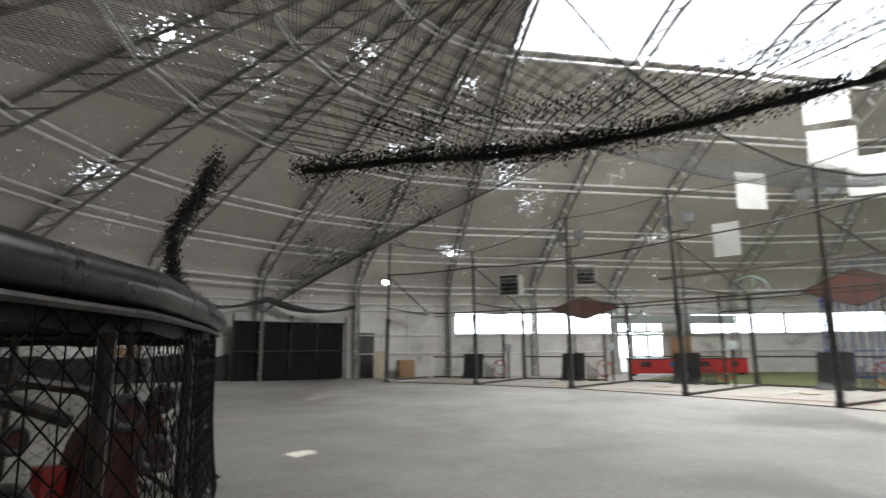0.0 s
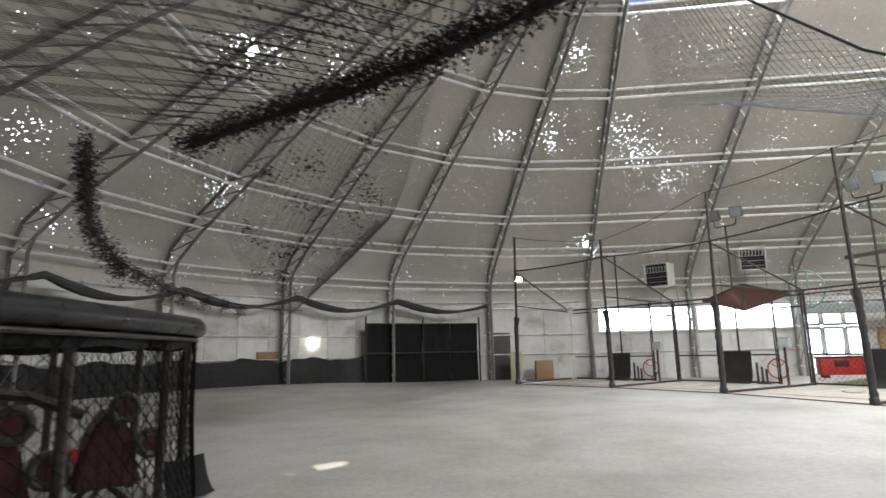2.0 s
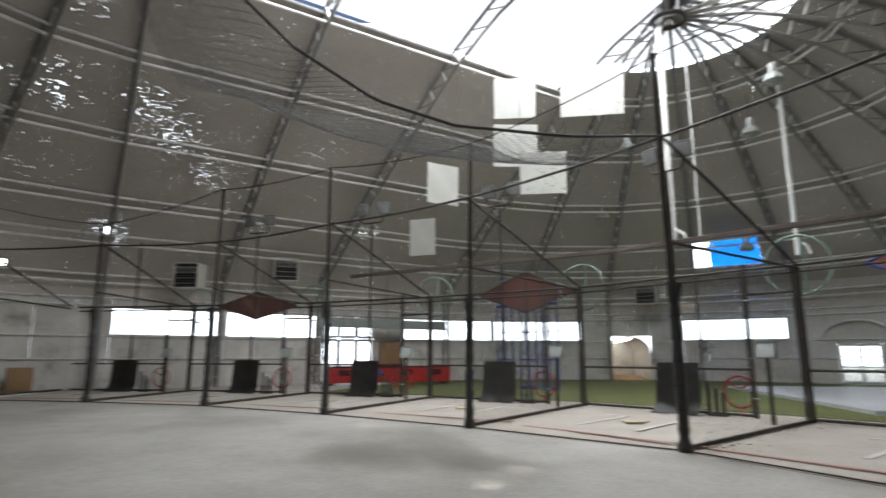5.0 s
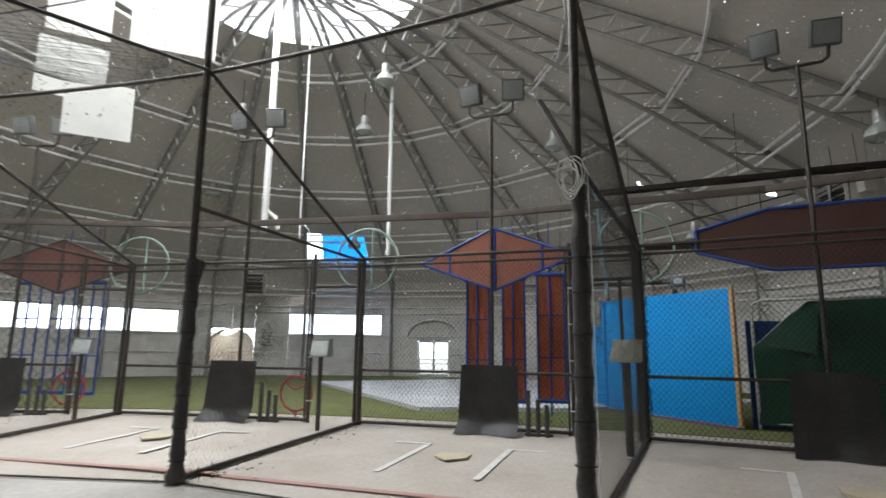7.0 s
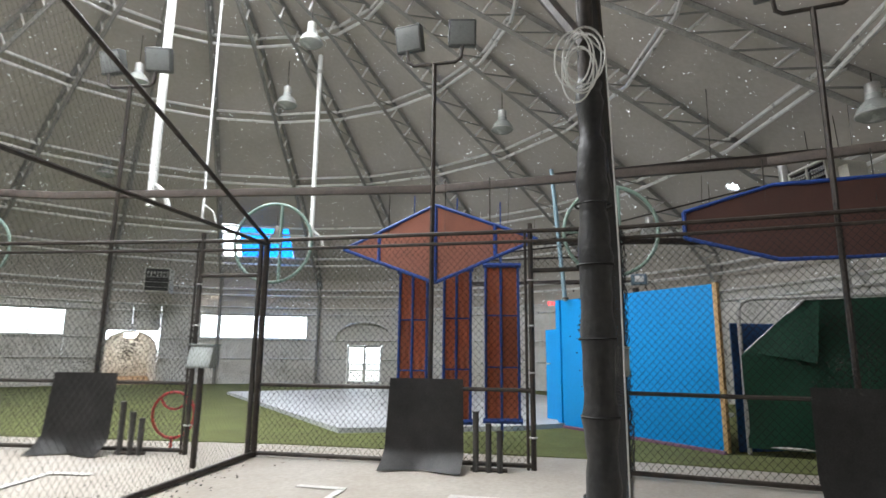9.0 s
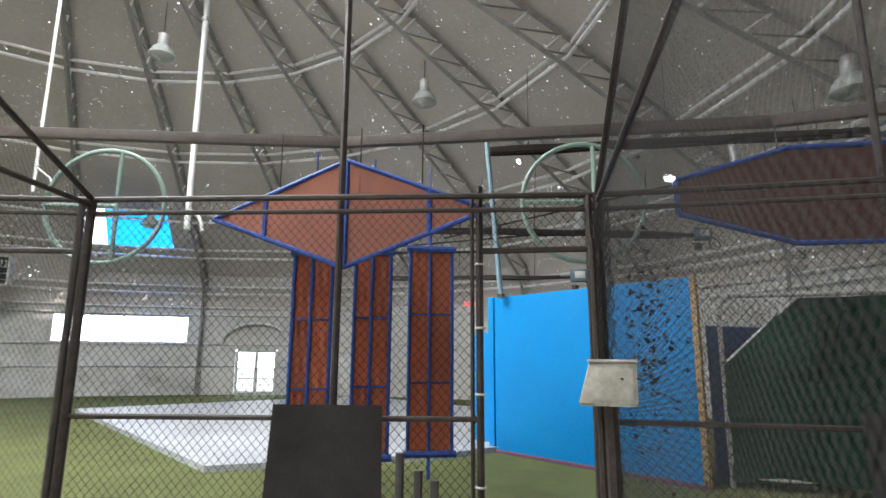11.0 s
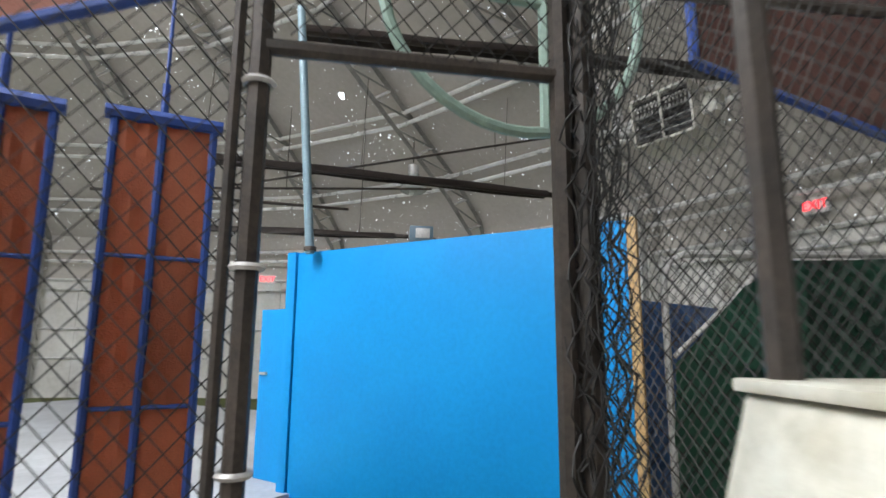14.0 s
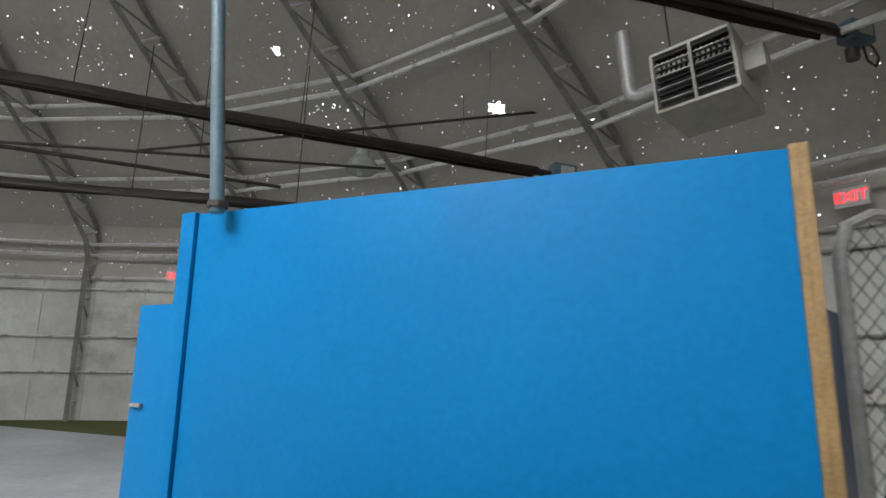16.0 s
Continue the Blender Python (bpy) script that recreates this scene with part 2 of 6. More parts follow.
def stained(m, scale, lo, hi, shade, gloss):
    """Damp dark patches with a shape of their own on a floor."""
    nt = m.node_tree
    b = nt.nodes["Principled BSDF"]
    co, mp, n = nt.nodes.new("ShaderNodeTexCoord"), nt.nodes.new("ShaderNodeMapping"), nt.nodes.new("ShaderNodeTexNoise")
    mp.inputs["Scale"].default_value = (1.0, 0.55, 1.0)
    n.inputs["Scale"].default_value, n.inputs["Detail"].default_value, n.inputs["Roughness"].default_value = scale, 8, 0.6
    nt.links.new(co.outputs["Object"], mp.inputs["Vector"])
    nt.links.new(mp.outputs["Vector"], n.inputs["Vector"])
    k = nt.nodes.new("ShaderNodeMapRange")
    k.inputs["From Min"].default_value, k.inputs["From Max"].default_value = lo, hi
    nt.links.new(n.outputs["Fac"], k.inputs["Value"])
    mix = nt.nodes.new("ShaderNodeMix")
    mix.data_type, mix.blend_type = "RGBA", "MULTIPLY"
    mix.inputs["B"].default_value = (*shade, 1)
    nt.links.new(k.outputs["Result"], mix.inputs["Factor"])
    old = b.inputs["Base Color"].links[0].from_socket
    nt.links.new(old, mix.inputs["A"])
    nt.links.new(mix.outputs["Result"], b.inputs["Base Color"])
    rough = b.inputs["Roughness"].links[0].from_socket
    sub_r = nt.nodes.new("ShaderNodeMath")
    sub_r.operation = "MULTIPLY_ADD"
    sub_r.inputs[1].default_value = -gloss
    nt.links.new(k.outputs["Result"], sub_r.inputs[0])
    nt.links.new(rough, sub_r.inputs[2])
    nt.links.new(sub_r.outputs[0], b.inputs["Roughness"])


stained(M_FLOOR, 0.3, 0.52, 0.66, (0.62, 0.61, 0.59), 0.2)
M_BAY = mat("concrete_bay", (0.46, 0.43, 0.385), 0.75, var=0.2, scale=0.8, fine=20, bump=0.12, dirt=(0.36, 0.32, 0.27), dirt_amt=0.6, spec=0.3)
M_TURF = mat("turf", (0.17, 0.19, 0.075), 0.9, var=0.4, scale=1.2, fine=90, bump=0.8, dirt=(0.12, 0.13, 0.055), spec=0.1)
M_COURT = mat("court", (0.60, 0.62, 0.64), 0.5, var=0.2, scale=0.6, fine=12, bump=0.05, dirt=(0.36, 0.37, 0.39), dirt_amt=0.7)
M_ROOF = fabric_with_holes()
M_SKYL = translucent("skylight_membrane", (0.92, 0.92, 0.92), 0.92)
M_STEEL = mat("galvanised_steel", (0.56, 0.55, 0.53), 0.45, 0.25, var=0.3, scale=4, fine=30)
M_PURLIN = mat("pale_steel_pipe", (0.88, 0.87, 0.85), 0.3, 0.35, var=0.25, scale=3, fine=30)
M_DARK = mat("dark_steel", (0.024, 0.023, 0.022), 0.5, 0.2, var=0.4, scale=8, fine=60, dirt=(0.06, 0.048, 0.04), dirt_amt=0.3, spec=0.35)
M_FLOODBODY = mat("weathered_grey_casting", (0.13, 0.135, 0.13), 0.5, 0.3, var=0.3)
M_FLOOD = mat("dusty_flood_glass", (0.24, 0.25, 0.245), 0.3, var=0.2)
M_WIRE = mat("fence_wire", (0.03, 0.029, 0.028), 0.6, 0.0, var=0.3, scale=10, fine=60, spec=0.2)
M_NET = mat("net_cord", (0.05, 0.05, 0.048), 0.8, var=0.3)
# galvanised steel darkened in colour, for truss members that lie in shade
M_TRUSS = mat("shaded_galvanised_steel", (0.34, 0.33, 0.31), 0.5, 0.2, var=0.35, scale=5, fine=40)
M_HEATER = mat("rusty_brown_tube", (0.055, 0.038, 0.032), 0.5, 0.2, var=0.4, scale=4, fine=40, dirt=(0.03, 0.024, 0.022))
M_BURNER = mat("grey_blue_enamel", (0.11, 0.17, 0.22), 0.45, var=0.25, scale=8, fine=40)
M_RAIL = mat("glossy_black_vinyl", (0.010, 0.010, 0.011), 0.3, var=0.4, scale=5, fine=14, bump=0.2, dirt=(0.02, 0.02, 0.02), dirt_amt=0.3, spec=0.3)
M_POLE = mat("blue_grey_pipe_paint", (0.22, 0.33, 0.39), 0.4, var=0.2, scale=7, fine=40)
M_PAD = mat("black_vinyl", (0.018, 0.018, 0.019), 0.42, var=0.5, scale=7, fine=30, bump=0.5, dirt=(0.04, 0.038, 0.036), dirt_amt=0.4)
M_RUBBER = mat("black_rubber", (0.032, 0.031, 0.03), 0.38, var=0.4, scale=3, fine=50, bump=0.15, dirt=(0.065, 0.062, 0.06), dirt_amt=0.45)
M_WALL = mat("white_liner", (0.72, 0.71, 0.68), 0.6, var=0.12, scale=0.9, fine=12, bump=0.1, dirt=(0.52, 0.50, 0.46), dirt_amt=0.5, rnd=0.05)
stained(M_WALL, 1.1, 0.54, 0.72, (0.55, 0.52, 0.47), 0.0)
M_TRIM = mat("white_trim", (0.70, 0.70, 0.68), 0.5, var=0.15)
M_GLASS = bpy.data.materials.new("window_glass")
M_GLASS.use_nodes = True
_b = M_GLASS.node_tree.nodes["Principled BSDF"]
_b.inputs["Transmission Weight"].default_value, _b.inputs["Roughness"].default_value = 1.0, 0.02
_b.inputs["IOR"].default_value = 1.1
M_BLUE = mat("blue_paint", (0.004, 0.27, 0.64), 0.5, var=0.12, scale=1.2, fine=25, bump=0.06, dirt=(0.004, 0.24, 0.60), dirt_amt=0.5, spec=0.2)
M_BLUE2 = mat("dark_blue_paint", (0.012, 0.10, 0.34), 0.5, var=0.2, scale=3, fine=25)
M_PLY = mat("plywood_edge", (0.62, 0.40, 0.18), 0.6, var=0.35, scale=6, fine=60, bump=0.3)
M_ORANGE = mat("orange_cloth", (0.60, 0.20, 0.10), 0.8, var=0.25, scale=3, fine=120, bump=0.5, dirt=(0.46, 0.14, 0.07), dirt_amt=0.5, rnd=0.15)
M_BLUEPIPE = mat("blue_pipe", (0.018, 0.07, 0.33), 0.5, var=0.3, scale=8, fine=40, bump=0.3)
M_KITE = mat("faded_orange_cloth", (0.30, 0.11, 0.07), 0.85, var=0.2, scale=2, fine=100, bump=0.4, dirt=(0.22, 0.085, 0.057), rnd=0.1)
# the orange kite cloth again, with shade put into its colour
M_KITESHADE = mat("shaded_orange_cloth", (0.15, 0.06, 0.045), 0.85, var=0.2, scale=2, fine=100, bump=0.4)
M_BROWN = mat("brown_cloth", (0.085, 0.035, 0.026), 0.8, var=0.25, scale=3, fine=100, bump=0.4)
M_GREENPIPE = mat("pale_green_pipe", (0.27, 0.38, 0.32), 0.5, var=0.2, scale=6, fine=40)
M_TARP = mat("green_tarp", (0.016, 0.10, 0.057), 0.55, var=0.35, scale=2.5, fine=30, bump=0.4)
M_RED = mat("red_paint", (0.50, 0.035, 0.03), 0.4, var=0.25, scale=5, fine=40)
M_RED2 = mat("dull_red_paint", (0.07, 0.012, 0.014), 0.5, var=0.3, scale=5, fine=40)
M_LEAF = mat("dead_leaves", (0.045, 0.037, 0.034), 0.9, var=0.5, scale=20, fine=60)
M_ROLL = mat("dusty_rolled_net", (0.06, 0.056, 0.054), 0.9, var=0.5, scale=9, fine=70, bump=0.6)
M_BOX = mat("weathered_white_box", (0.62, 0.63, 0.57), 0.5, var=0.2, scale=5, fine=30, dirt=(0.38, 0.36, 0.29), dirt_amt=0.35)
M_BOXGREY = mat("grey_box", (0.36, 0.39, 0.37), 0.5, var=0.2, scale=6, fine=30)
M_LAMP = mat("lamp_glass", (0.42, 0.44, 0.42), 0.25, 0.1, var=0.15)
M_HEAT = mat("cream_sheet_metal", (0.62, 0.60, 0.53), 0.5, var=0.2, scale=4, fine=30)
M_BLACKCLOTH = mat("black_cloth", (0.022, 0.022, 0.022), 0.85, var=0.4, scale=3, fine=60)
M_WHITE = translucent("white_sheet", (0.85, 0.85, 0.82), 0.55)
M_LINE = mat("white_floor_paint", (0.68, 0.67, 0.63), 0.7, var=0.25, scale=5, fine=40)
M_REDLINE = mat("faded_red_floor_paint", (0.42, 0.24, 0.20), 0.75, var=0.25, scale=5, fine=40)
M_WOODBEAM = mat("weathered_timber", (0.12, 0.095, 0.08), 0.75, var=0.35, scale=5, fine=60, bump=0.4)
M_DOOR = mat("dark_door", (0.06, 0.055, 0.05), 0.6, var=0.3)
M_CREAM = mat("cream_board", (0.50, 0.44, 0.31), 0.7, var=0.2)
M_CARD = mat("cardboard", (0.36, 0.22, 0.11), 0.8, var=0.25)
M_PURPLE = mat("purple_kerb", (0.20, 0.10, 0.16), 0.7, var=0.25)
M_GROUND = mat("outdoor_ground", (0.42, 0.42, 0.37), 0.95, var=0.4, scale=0.3, fine=4)
M_CABLE = mat("white_cable", (0.66, 0.65, 0.60), 0.5, var=0.15)
M_EXIT = glow("exit_letters", (0.9, 0.03, 0.04), 2.5)
M_BACKDROP = glow("daylight_glow", (0.86, 0.93, 1.0), 3.2)
M_BULB = glow("lit_lamp", (1.0, 0.97, 0.9), 14.0)

# building tools -------------------------------------------------------------------------------------


def mesh_of(name, bm, material, smooth=True):
    me = bpy.data.meshes.new(name)
    bm.normal_update()
    bm.to_mesh(me)
    bm.free()
    me.materials.append(material)
    if smooth:
        for p in me.polygons:
            p.use_smooth = True
        me.set_sharp_from_angle(angle=radians(40))
    return me


def part(name, bm, material, parent=None, label="", smooth=True):
    ob = new(name, mesh_of(name, bm, material, smooth))
    if parent is not None:
        ob.parent = parent
    if label:
        tagged(ob, label)
    return ob


def thing(name, label, category, m=None, group="", kind=""):
    ob = new(name)
    tagged(ob, label, category, group, kind)
    if m is not None:
        ob.matrix_basis = m
    return ob


def box(bm, cx, cy, cz, sx, sy, sz, bevel=0.0, m=None):
    g = bmesh.ops.create_cube(bm, size=1.0)
    mm = Matrix.Translation((cx, cy, cz)) @ Matrix.Diagonal((sx, sy, sz, 1))
    bmesh.ops.transform(bm, matrix=mm if m is None else m @ mm, verts=g["verts"])
    if bevel:
        es = list({e for v in g["verts"] for e in v.link_edges})
        bmesh.ops.bevel(bm, geom=es, offset=bevel, segments=2, affect="EDGES", profile=0.6)
    return bm


def B():
    return bmesh.new()


def tube(bm, pts, r, seg=8, caps=True, radii=None):
    """A round pipe along points."""
    pts = [Vector(p) for p in pts]
    rings, up = [], None
    for i, p in enumerate(pts):
        d = (pts[min(i + 1, len(pts) - 1)] - pts[max(i - 1, 0)]).normalized()
        if up is None:
            up = d.cross(Vector((0, 0, 1)) if abs(d.z) < 0.9 else Vector((1, 0, 0))).normalized()
        side = (up - d * up.dot(d)).normalized()
        up = side
        other = d.cross(side)
        rr = r if radii is None else radii[i]
        rings.append([bm.verts.new(p + rr * (math.cos(2 * math.pi * k / seg) * side + math.sin(2 * math.pi * k / seg) * other)) for k in range(seg)])
    for a, b in zip(rings, rings[1:]):
        for k in range(seg):
            bm.faces.new((a[k], a[(k + 1) % seg], b[(k + 1) % seg], b[k]))
    if caps:
        bm.faces.new(rings[0][::-1])
        bm.faces.new(rings[-1])
    return bm


def loft(bm, rows):
    """A skin over rows of points."""
    vs = [[bm.verts.new(p) for p in row] for row in rows]
    for a, b in zip(vs, vs[1:]):
        for k in range(len(a) - 1):
            bm.faces.new((a[k], a[k + 1], b[k + 1], b[k]))
    return bm


def ring_pts(c, r, u, v, seg=28, a0=0.0, a1=360.0):
    return [Vector(c) + r * (math.cos(radians(a)) * Vector(u) + math.sin(radians(a)) * Vector(v)) for a in np.linspace(a0, a1, seg)]


def lattice(name, o, u, v, w, h, pitch_x, pitch_y, r, material, parent=None, sag=None, label=""):
    """Diamond mesh of thin wires over a rectangle w by h from o along u and v, or bent by sag(s, t)."""
    o, u, v = Vector(o), Vector(u), Vector(v)
    verts, faces = [], []
    nrm = u.cross(v).normalized()

    def at(x, y):
        return o + u * x + v * y if sag is None else sag(x / w, y / h)

    k = h * pitch_x / pitch_y
    for sgn in (1, -1):
        x0 = -k if sgn > 0 else 0.0
        while x0 < (w if sgn > 0 else w + k):
            ya, yb = 0.0, h
            xa, xb = x0, x0 + sgn * k
            slope = sgn * pitch_x / pitch_y
            if xa < 0:
                ya, xa = -xa / slope, 0.0
            if xa > w:
                ya, xa = (w - x0) / slope, w
            if xb > w:
                yb, xb = (w - x0) / slope, w
            if xb < 0:
                yb, xb = -x0 / slope, 0.0
            if yb - ya > 0.01:
                steps = 1 if sag is None else max(2, int((yb - ya) / h * 10) + 1)
                prev = None
                for i in range(steps + 1):
                    f = i / steps
                    c = at(xa + (xb - xa) * f, ya + (yb - ya) * f)
                    d = (u * (xb - xa) + v * (yb - ya)).normalized()
                    s = nrm.cross(d) * r
                    t = nrm * r
                    base = len(verts)
                    verts.extend((c + s - t * 0.6, c - s - t * 0.6, c + t))
                    if prev is not None:
                        for j in range(3):
                            faces.append((prev + j, prev + (j + 1) % 3, base + (j + 1) % 3, base + j))
                    prev = base
            x0 += pitch_x
    me = bpy.data.meshes.new(name)
    me.from_pydata([tuple(p) for p in verts], [], faces)
    me.materials.append(material)
    ob = new(name, me)
    if parent is not None:
        ob.parent = parent
    if label:
        tagged(ob, label)
    return ob

# ground, floor, walls -------------------------------------------------------------------------------
bm = B()
box(bm, 0, 0, -0.3, 4000, 4000, 0.2)
tagged(part("ground", bm, M_GROUND, smooth=False), "sunlit pale gravel outside the hall", "ground", kind="structure")

def slab(name, pts, z0, z1, material, label, category):
    bm = B()
    top = [bm.verts.new((p[0], p[1], z1)) for p in pts]
    bot = [bm.verts.new((p[0], p[1], z0)) for p in pts]
    f = bm.faces.new(top)
    bm.faces.new(bot[::-1])
    n = len(pts)
    for i in range(n):
        bm.faces.new((top[i], bot[i], bot[(i + 1) % n], top[(i + 1) % n]))
    bmesh.ops.recalc_face_normals(bm, faces=bm.faces)
    return tagged(part(name, bm, material, smooth=False), label, category, kind="structure")




def field_z(y, x=0.0):
    """The pitching field is a shallow dish, lowest to the south, that rises to the west wall."""
    f = min(max((y - 4.0) / 20.0, 0.0), 1.0)
    g = min(max((-x - 5.0) / 8.0, 0.0), 1.0)
    return -0.15 + 0.20 * f * f * (3 - 2 * f) + 0.30 * g * g * (3 - 2 * g)


# fan of batting bays: front angle and radius, back angle and radius of each dividing fence
FAN = Vector((-7.2, 0.95, 0))
RAYS = [(-3.14, 19.18, -3.2, 23.75), (8.69, 18.87, 8.56, 23.57), (22.08, 19.34, 20.6, 23.62), (33.77, 19.25, 32.8, 24.2), (44.81, 19.45, 44.0, 24.4), (55.75, 20.02, 54.6, 24.9), (66.12, 20.45, 65.2, 25.4), (76.98, 21.3, 76.0, 26.3)]


def fan(th, r, z=0.0):
    return FAN + Vector((r * math.cos(radians(th)), r * math.sin(radians(th)), z))


front = [fan(t, r - 0.03) for t, r, tb, rb in RAYS]
back = [fan(tb, rb + 1.1) for t, r, tb, rb in RAYS]
fence = [fan(tb, rb) for t, r, tb, rb in RAYS]
# field: from the fan's middle out to the front of the bays, and on to the wall at both ends
bm = B()
rows = []
ends = [apse(-72, RAD + 0.1, 0), apse(-70, RAD + 0.1, 0)] + front
ends += [west(t, RAD + 0.1, 0) for t in (100, 112, 124, 135, 145, 152, 158, 164, 170, 176, 182, 188, 194, 200, 208, 218, 230, 245, 258, 270)] + [hall(-4, -RAD - 0.1, 0), apse(-85, RAD + 0.1, 0), apse(-72, RAD + 0.1, 0)]
mid = Vector((-6.0, 5.0, 0))
more = [a.lerp(b, k / 4) for a, b in zip(ends, ends[1:]) for k in range(4)] + [ends[-1]]
for e in more:
    row = []
    for k in range(1, 41):
        p = mid.lerp(e, k / 40)
        row.append((p.x, p.y, field_z(p.y, p.x)))
    rows.append([(mid.x, mid.y, field_z(mid.y, mid.x))] + row)
loft(bm, rows)
bmesh.ops.remove_doubles(bm, verts=bm.verts, dist=0.001)
bmesh.ops.recalc_face_normals(bm, faces=bm.faces)
for f in bm.faces:
    if f.normal.z < 0:
        f.normal_flip()
tagged(part("floor", bm, M_FLOOR), "worn pale grey concrete floor with dark stains", "floor", kind="structure")
# bays: concrete that rises to the back fence
bm = B()
rows = []
for f, b, c in zip(front, fence, back):
    z = field_z(f.y)
    rows.append([(f.x, f.y, z - 0.2), (f.x, f.y, z + 0.006), (b.x, b.y, 0.006), (c.x, c.y, 0.006), (c.x, c.y, -0.2)])
loft(bm, rows)
bmesh.ops.recalc_face_normals(bm, faces=bm.faces)
for f in bm.faces:
    if f.normal.z < -0.1:
        f.normal_flip()
tagged(part("bay_floor", bm, M_BAY, smooth=False), "warm grey concrete under the batting bays", "floor", kind="structure")
turf_out = [apse(t, RAD - 0.02, 0) for t in range(-68, 91, 4)]
slab("turf", back[:6] + turf_out[::-1], -0.01, 0.02, M_TURF, "flattened olive green artificial turf", "turf")
slab("back_floor", back[5:] + [west(t, RAD - 0.02, 0) for t in (101, 97, 93)] + [hall(a, RAD - 0.02, 0) for a in (-12.8, -8.5, -4.2, -0.6)], -0.03, 0.012, M_BAY, "stained concrete between the bays and the wall", "floor")
K, U, V = Vector((17.35, 9.65, 0)), Vector((0.54, 0.842, 0)), Vector((0.842, -0.54, 0))
slab("court", [K, K + 10.6 * U, K + 10.6 * U + 9.0 * V, K + 9.4 * V - 1.5 * U, K + 3.0 * V - 1.2 * U], -0.01, 0.11, M_COURT, "raised grey painted court slab with scuffs", "court")

# wall: liner panels between openings, windows, doors
WIN = [(-12.4, -8.33, "b"), (-8.15, -4.2, "b"), (88.5, 71, "a"), (70.4, 53.2, "a"), (34.8, 18.0, "a")]
WZ0, WZ1, EAVE = 2.06, 3.1, 3.5


def openings():
    """Openings as way along the wall from, to, and heights."""
    half = math.pi * RAD / 180
    out = []

    def ap(t):
        return 36 + (90 - t) * half

    for a0, a1, k in WIN:
        s0, s1 = (36 + a0, 36 + a1) if k == "b" else (ap(a0), ap(a1))
        out.append((s0, s1, WZ0, WZ1, "window"))
    out.append((32.05, 34.75, 0.0, 3.1, "entrance"))
    out.append((ap(48.4), ap(40.6), 0.0, 2.3, "tunnel"))
    out.append((ap(11.2), ap(5.3), 0.05, 1.8, "doors"))
    return sorted(out)


OPEN = openings()
HALF = math.pi * RAD / 180


def on_wall(s, z, off=0.0):
    """A place on the wall: metres along it, height, metres outwards."""
    r = RAD + off
    if s < 36 + A_WEST:
        return west(90 + (36 + A_WEST - s) / HALF, r, z)
    if s < 36:
        return hall(s - 36, r, z)
    if s < 36 + 180 * HALF:
        return apse(90 - (s - 36) / HALF, r, z)
    if s < 36 - A_WEST + 180 * HALF:
        return hall(-(s - 36 - 180 * HALF), -r, z)
    return west(270 - (s - 36 + A_WEST - 180 * HALF) / HALF, r, z)


S_START, S_END = 36 + A_WEST - 90 * HALF, 36 - A_WEST + 270 * HALF
wall = thing("wall_round", "white insulated liner wall with seams, stained near the floor", "wall", kind="structure")


def wall_panel(s0, s1, z0, z1, d=0.12):
    bm = B()
    n = max(1, int((s1 - s0) / 0.6))
    rows = []
    for i in range(n + 1):
        s = s0 + (s1 - s0) * i / n
        rows.append([on_wall(s, z0, 0), on_wall(s, z1, 0), on_wall(s, z1, d), on_wall(s, z0, d), on_wall(s, z0, 0)])
    loft(bm, rows)
    bmesh.ops.remove_doubles(bm, verts=bm.verts, dist=1e-5)
    bmesh.ops.holes_fill(bm, edges=[e for e in bm.edges if e.is_boundary])
    bmesh.ops.recalc_face_normals(bm, faces=bm.faces)
    part("panel", bm, M_WALL, wall, smooth=False)


cuts = sorted({S_START, S_END} | {round(x, 3) for o in OPEN for x in o[:2]})
for s0, s1 in zip(cuts, cuts[1:]):
    mid = (s0 + s1) / 2
    hole = [o for o in OPEN if o[0] < mid < o[1]]
    spans = [(0.0, EAVE)] if not hole else [x for x in ((0.0, hole[0][2]), (hole[0][3], EAVE)) if x[1] - x[0] > 0.02]
    n = max(1, round((s1 - s0) / 1.22))
    for i in range(n):
        for z0, z1 in spans:
            wall_panel(s0 + (s1 - s0) * i / n + 0.006, s0 + (s1 - s0) * (i + 1) / n - 0.006, z0, z1)
# girts along the wall
girt = thing("girt", "pale steel girts running round the liner wall", "girt", kind="structure")
for z, r in ((1.15, 0.03), (2.0, 0.035), (3.16, 0.04), (3.45, 0.05)):
    pieces = [(S_START, S_END)]
    for o in OPEN:
        if o[2] < z < o[3]:
            pieces = [q for a, b in pieces for q in ((a, min(b, o[0])), (max(a, o[1]), b)) if q[1] - q[0] > 0.1]
    for a, b in pieces:
        bm = B()
        tube(bm, [on_wall(s, z, -0.06) for s in np.arange(a, b, 0.7)] + [on_wall(b, z, -0.06)], r, 6)
        part("rail", bm, M_PURLIN, girt)

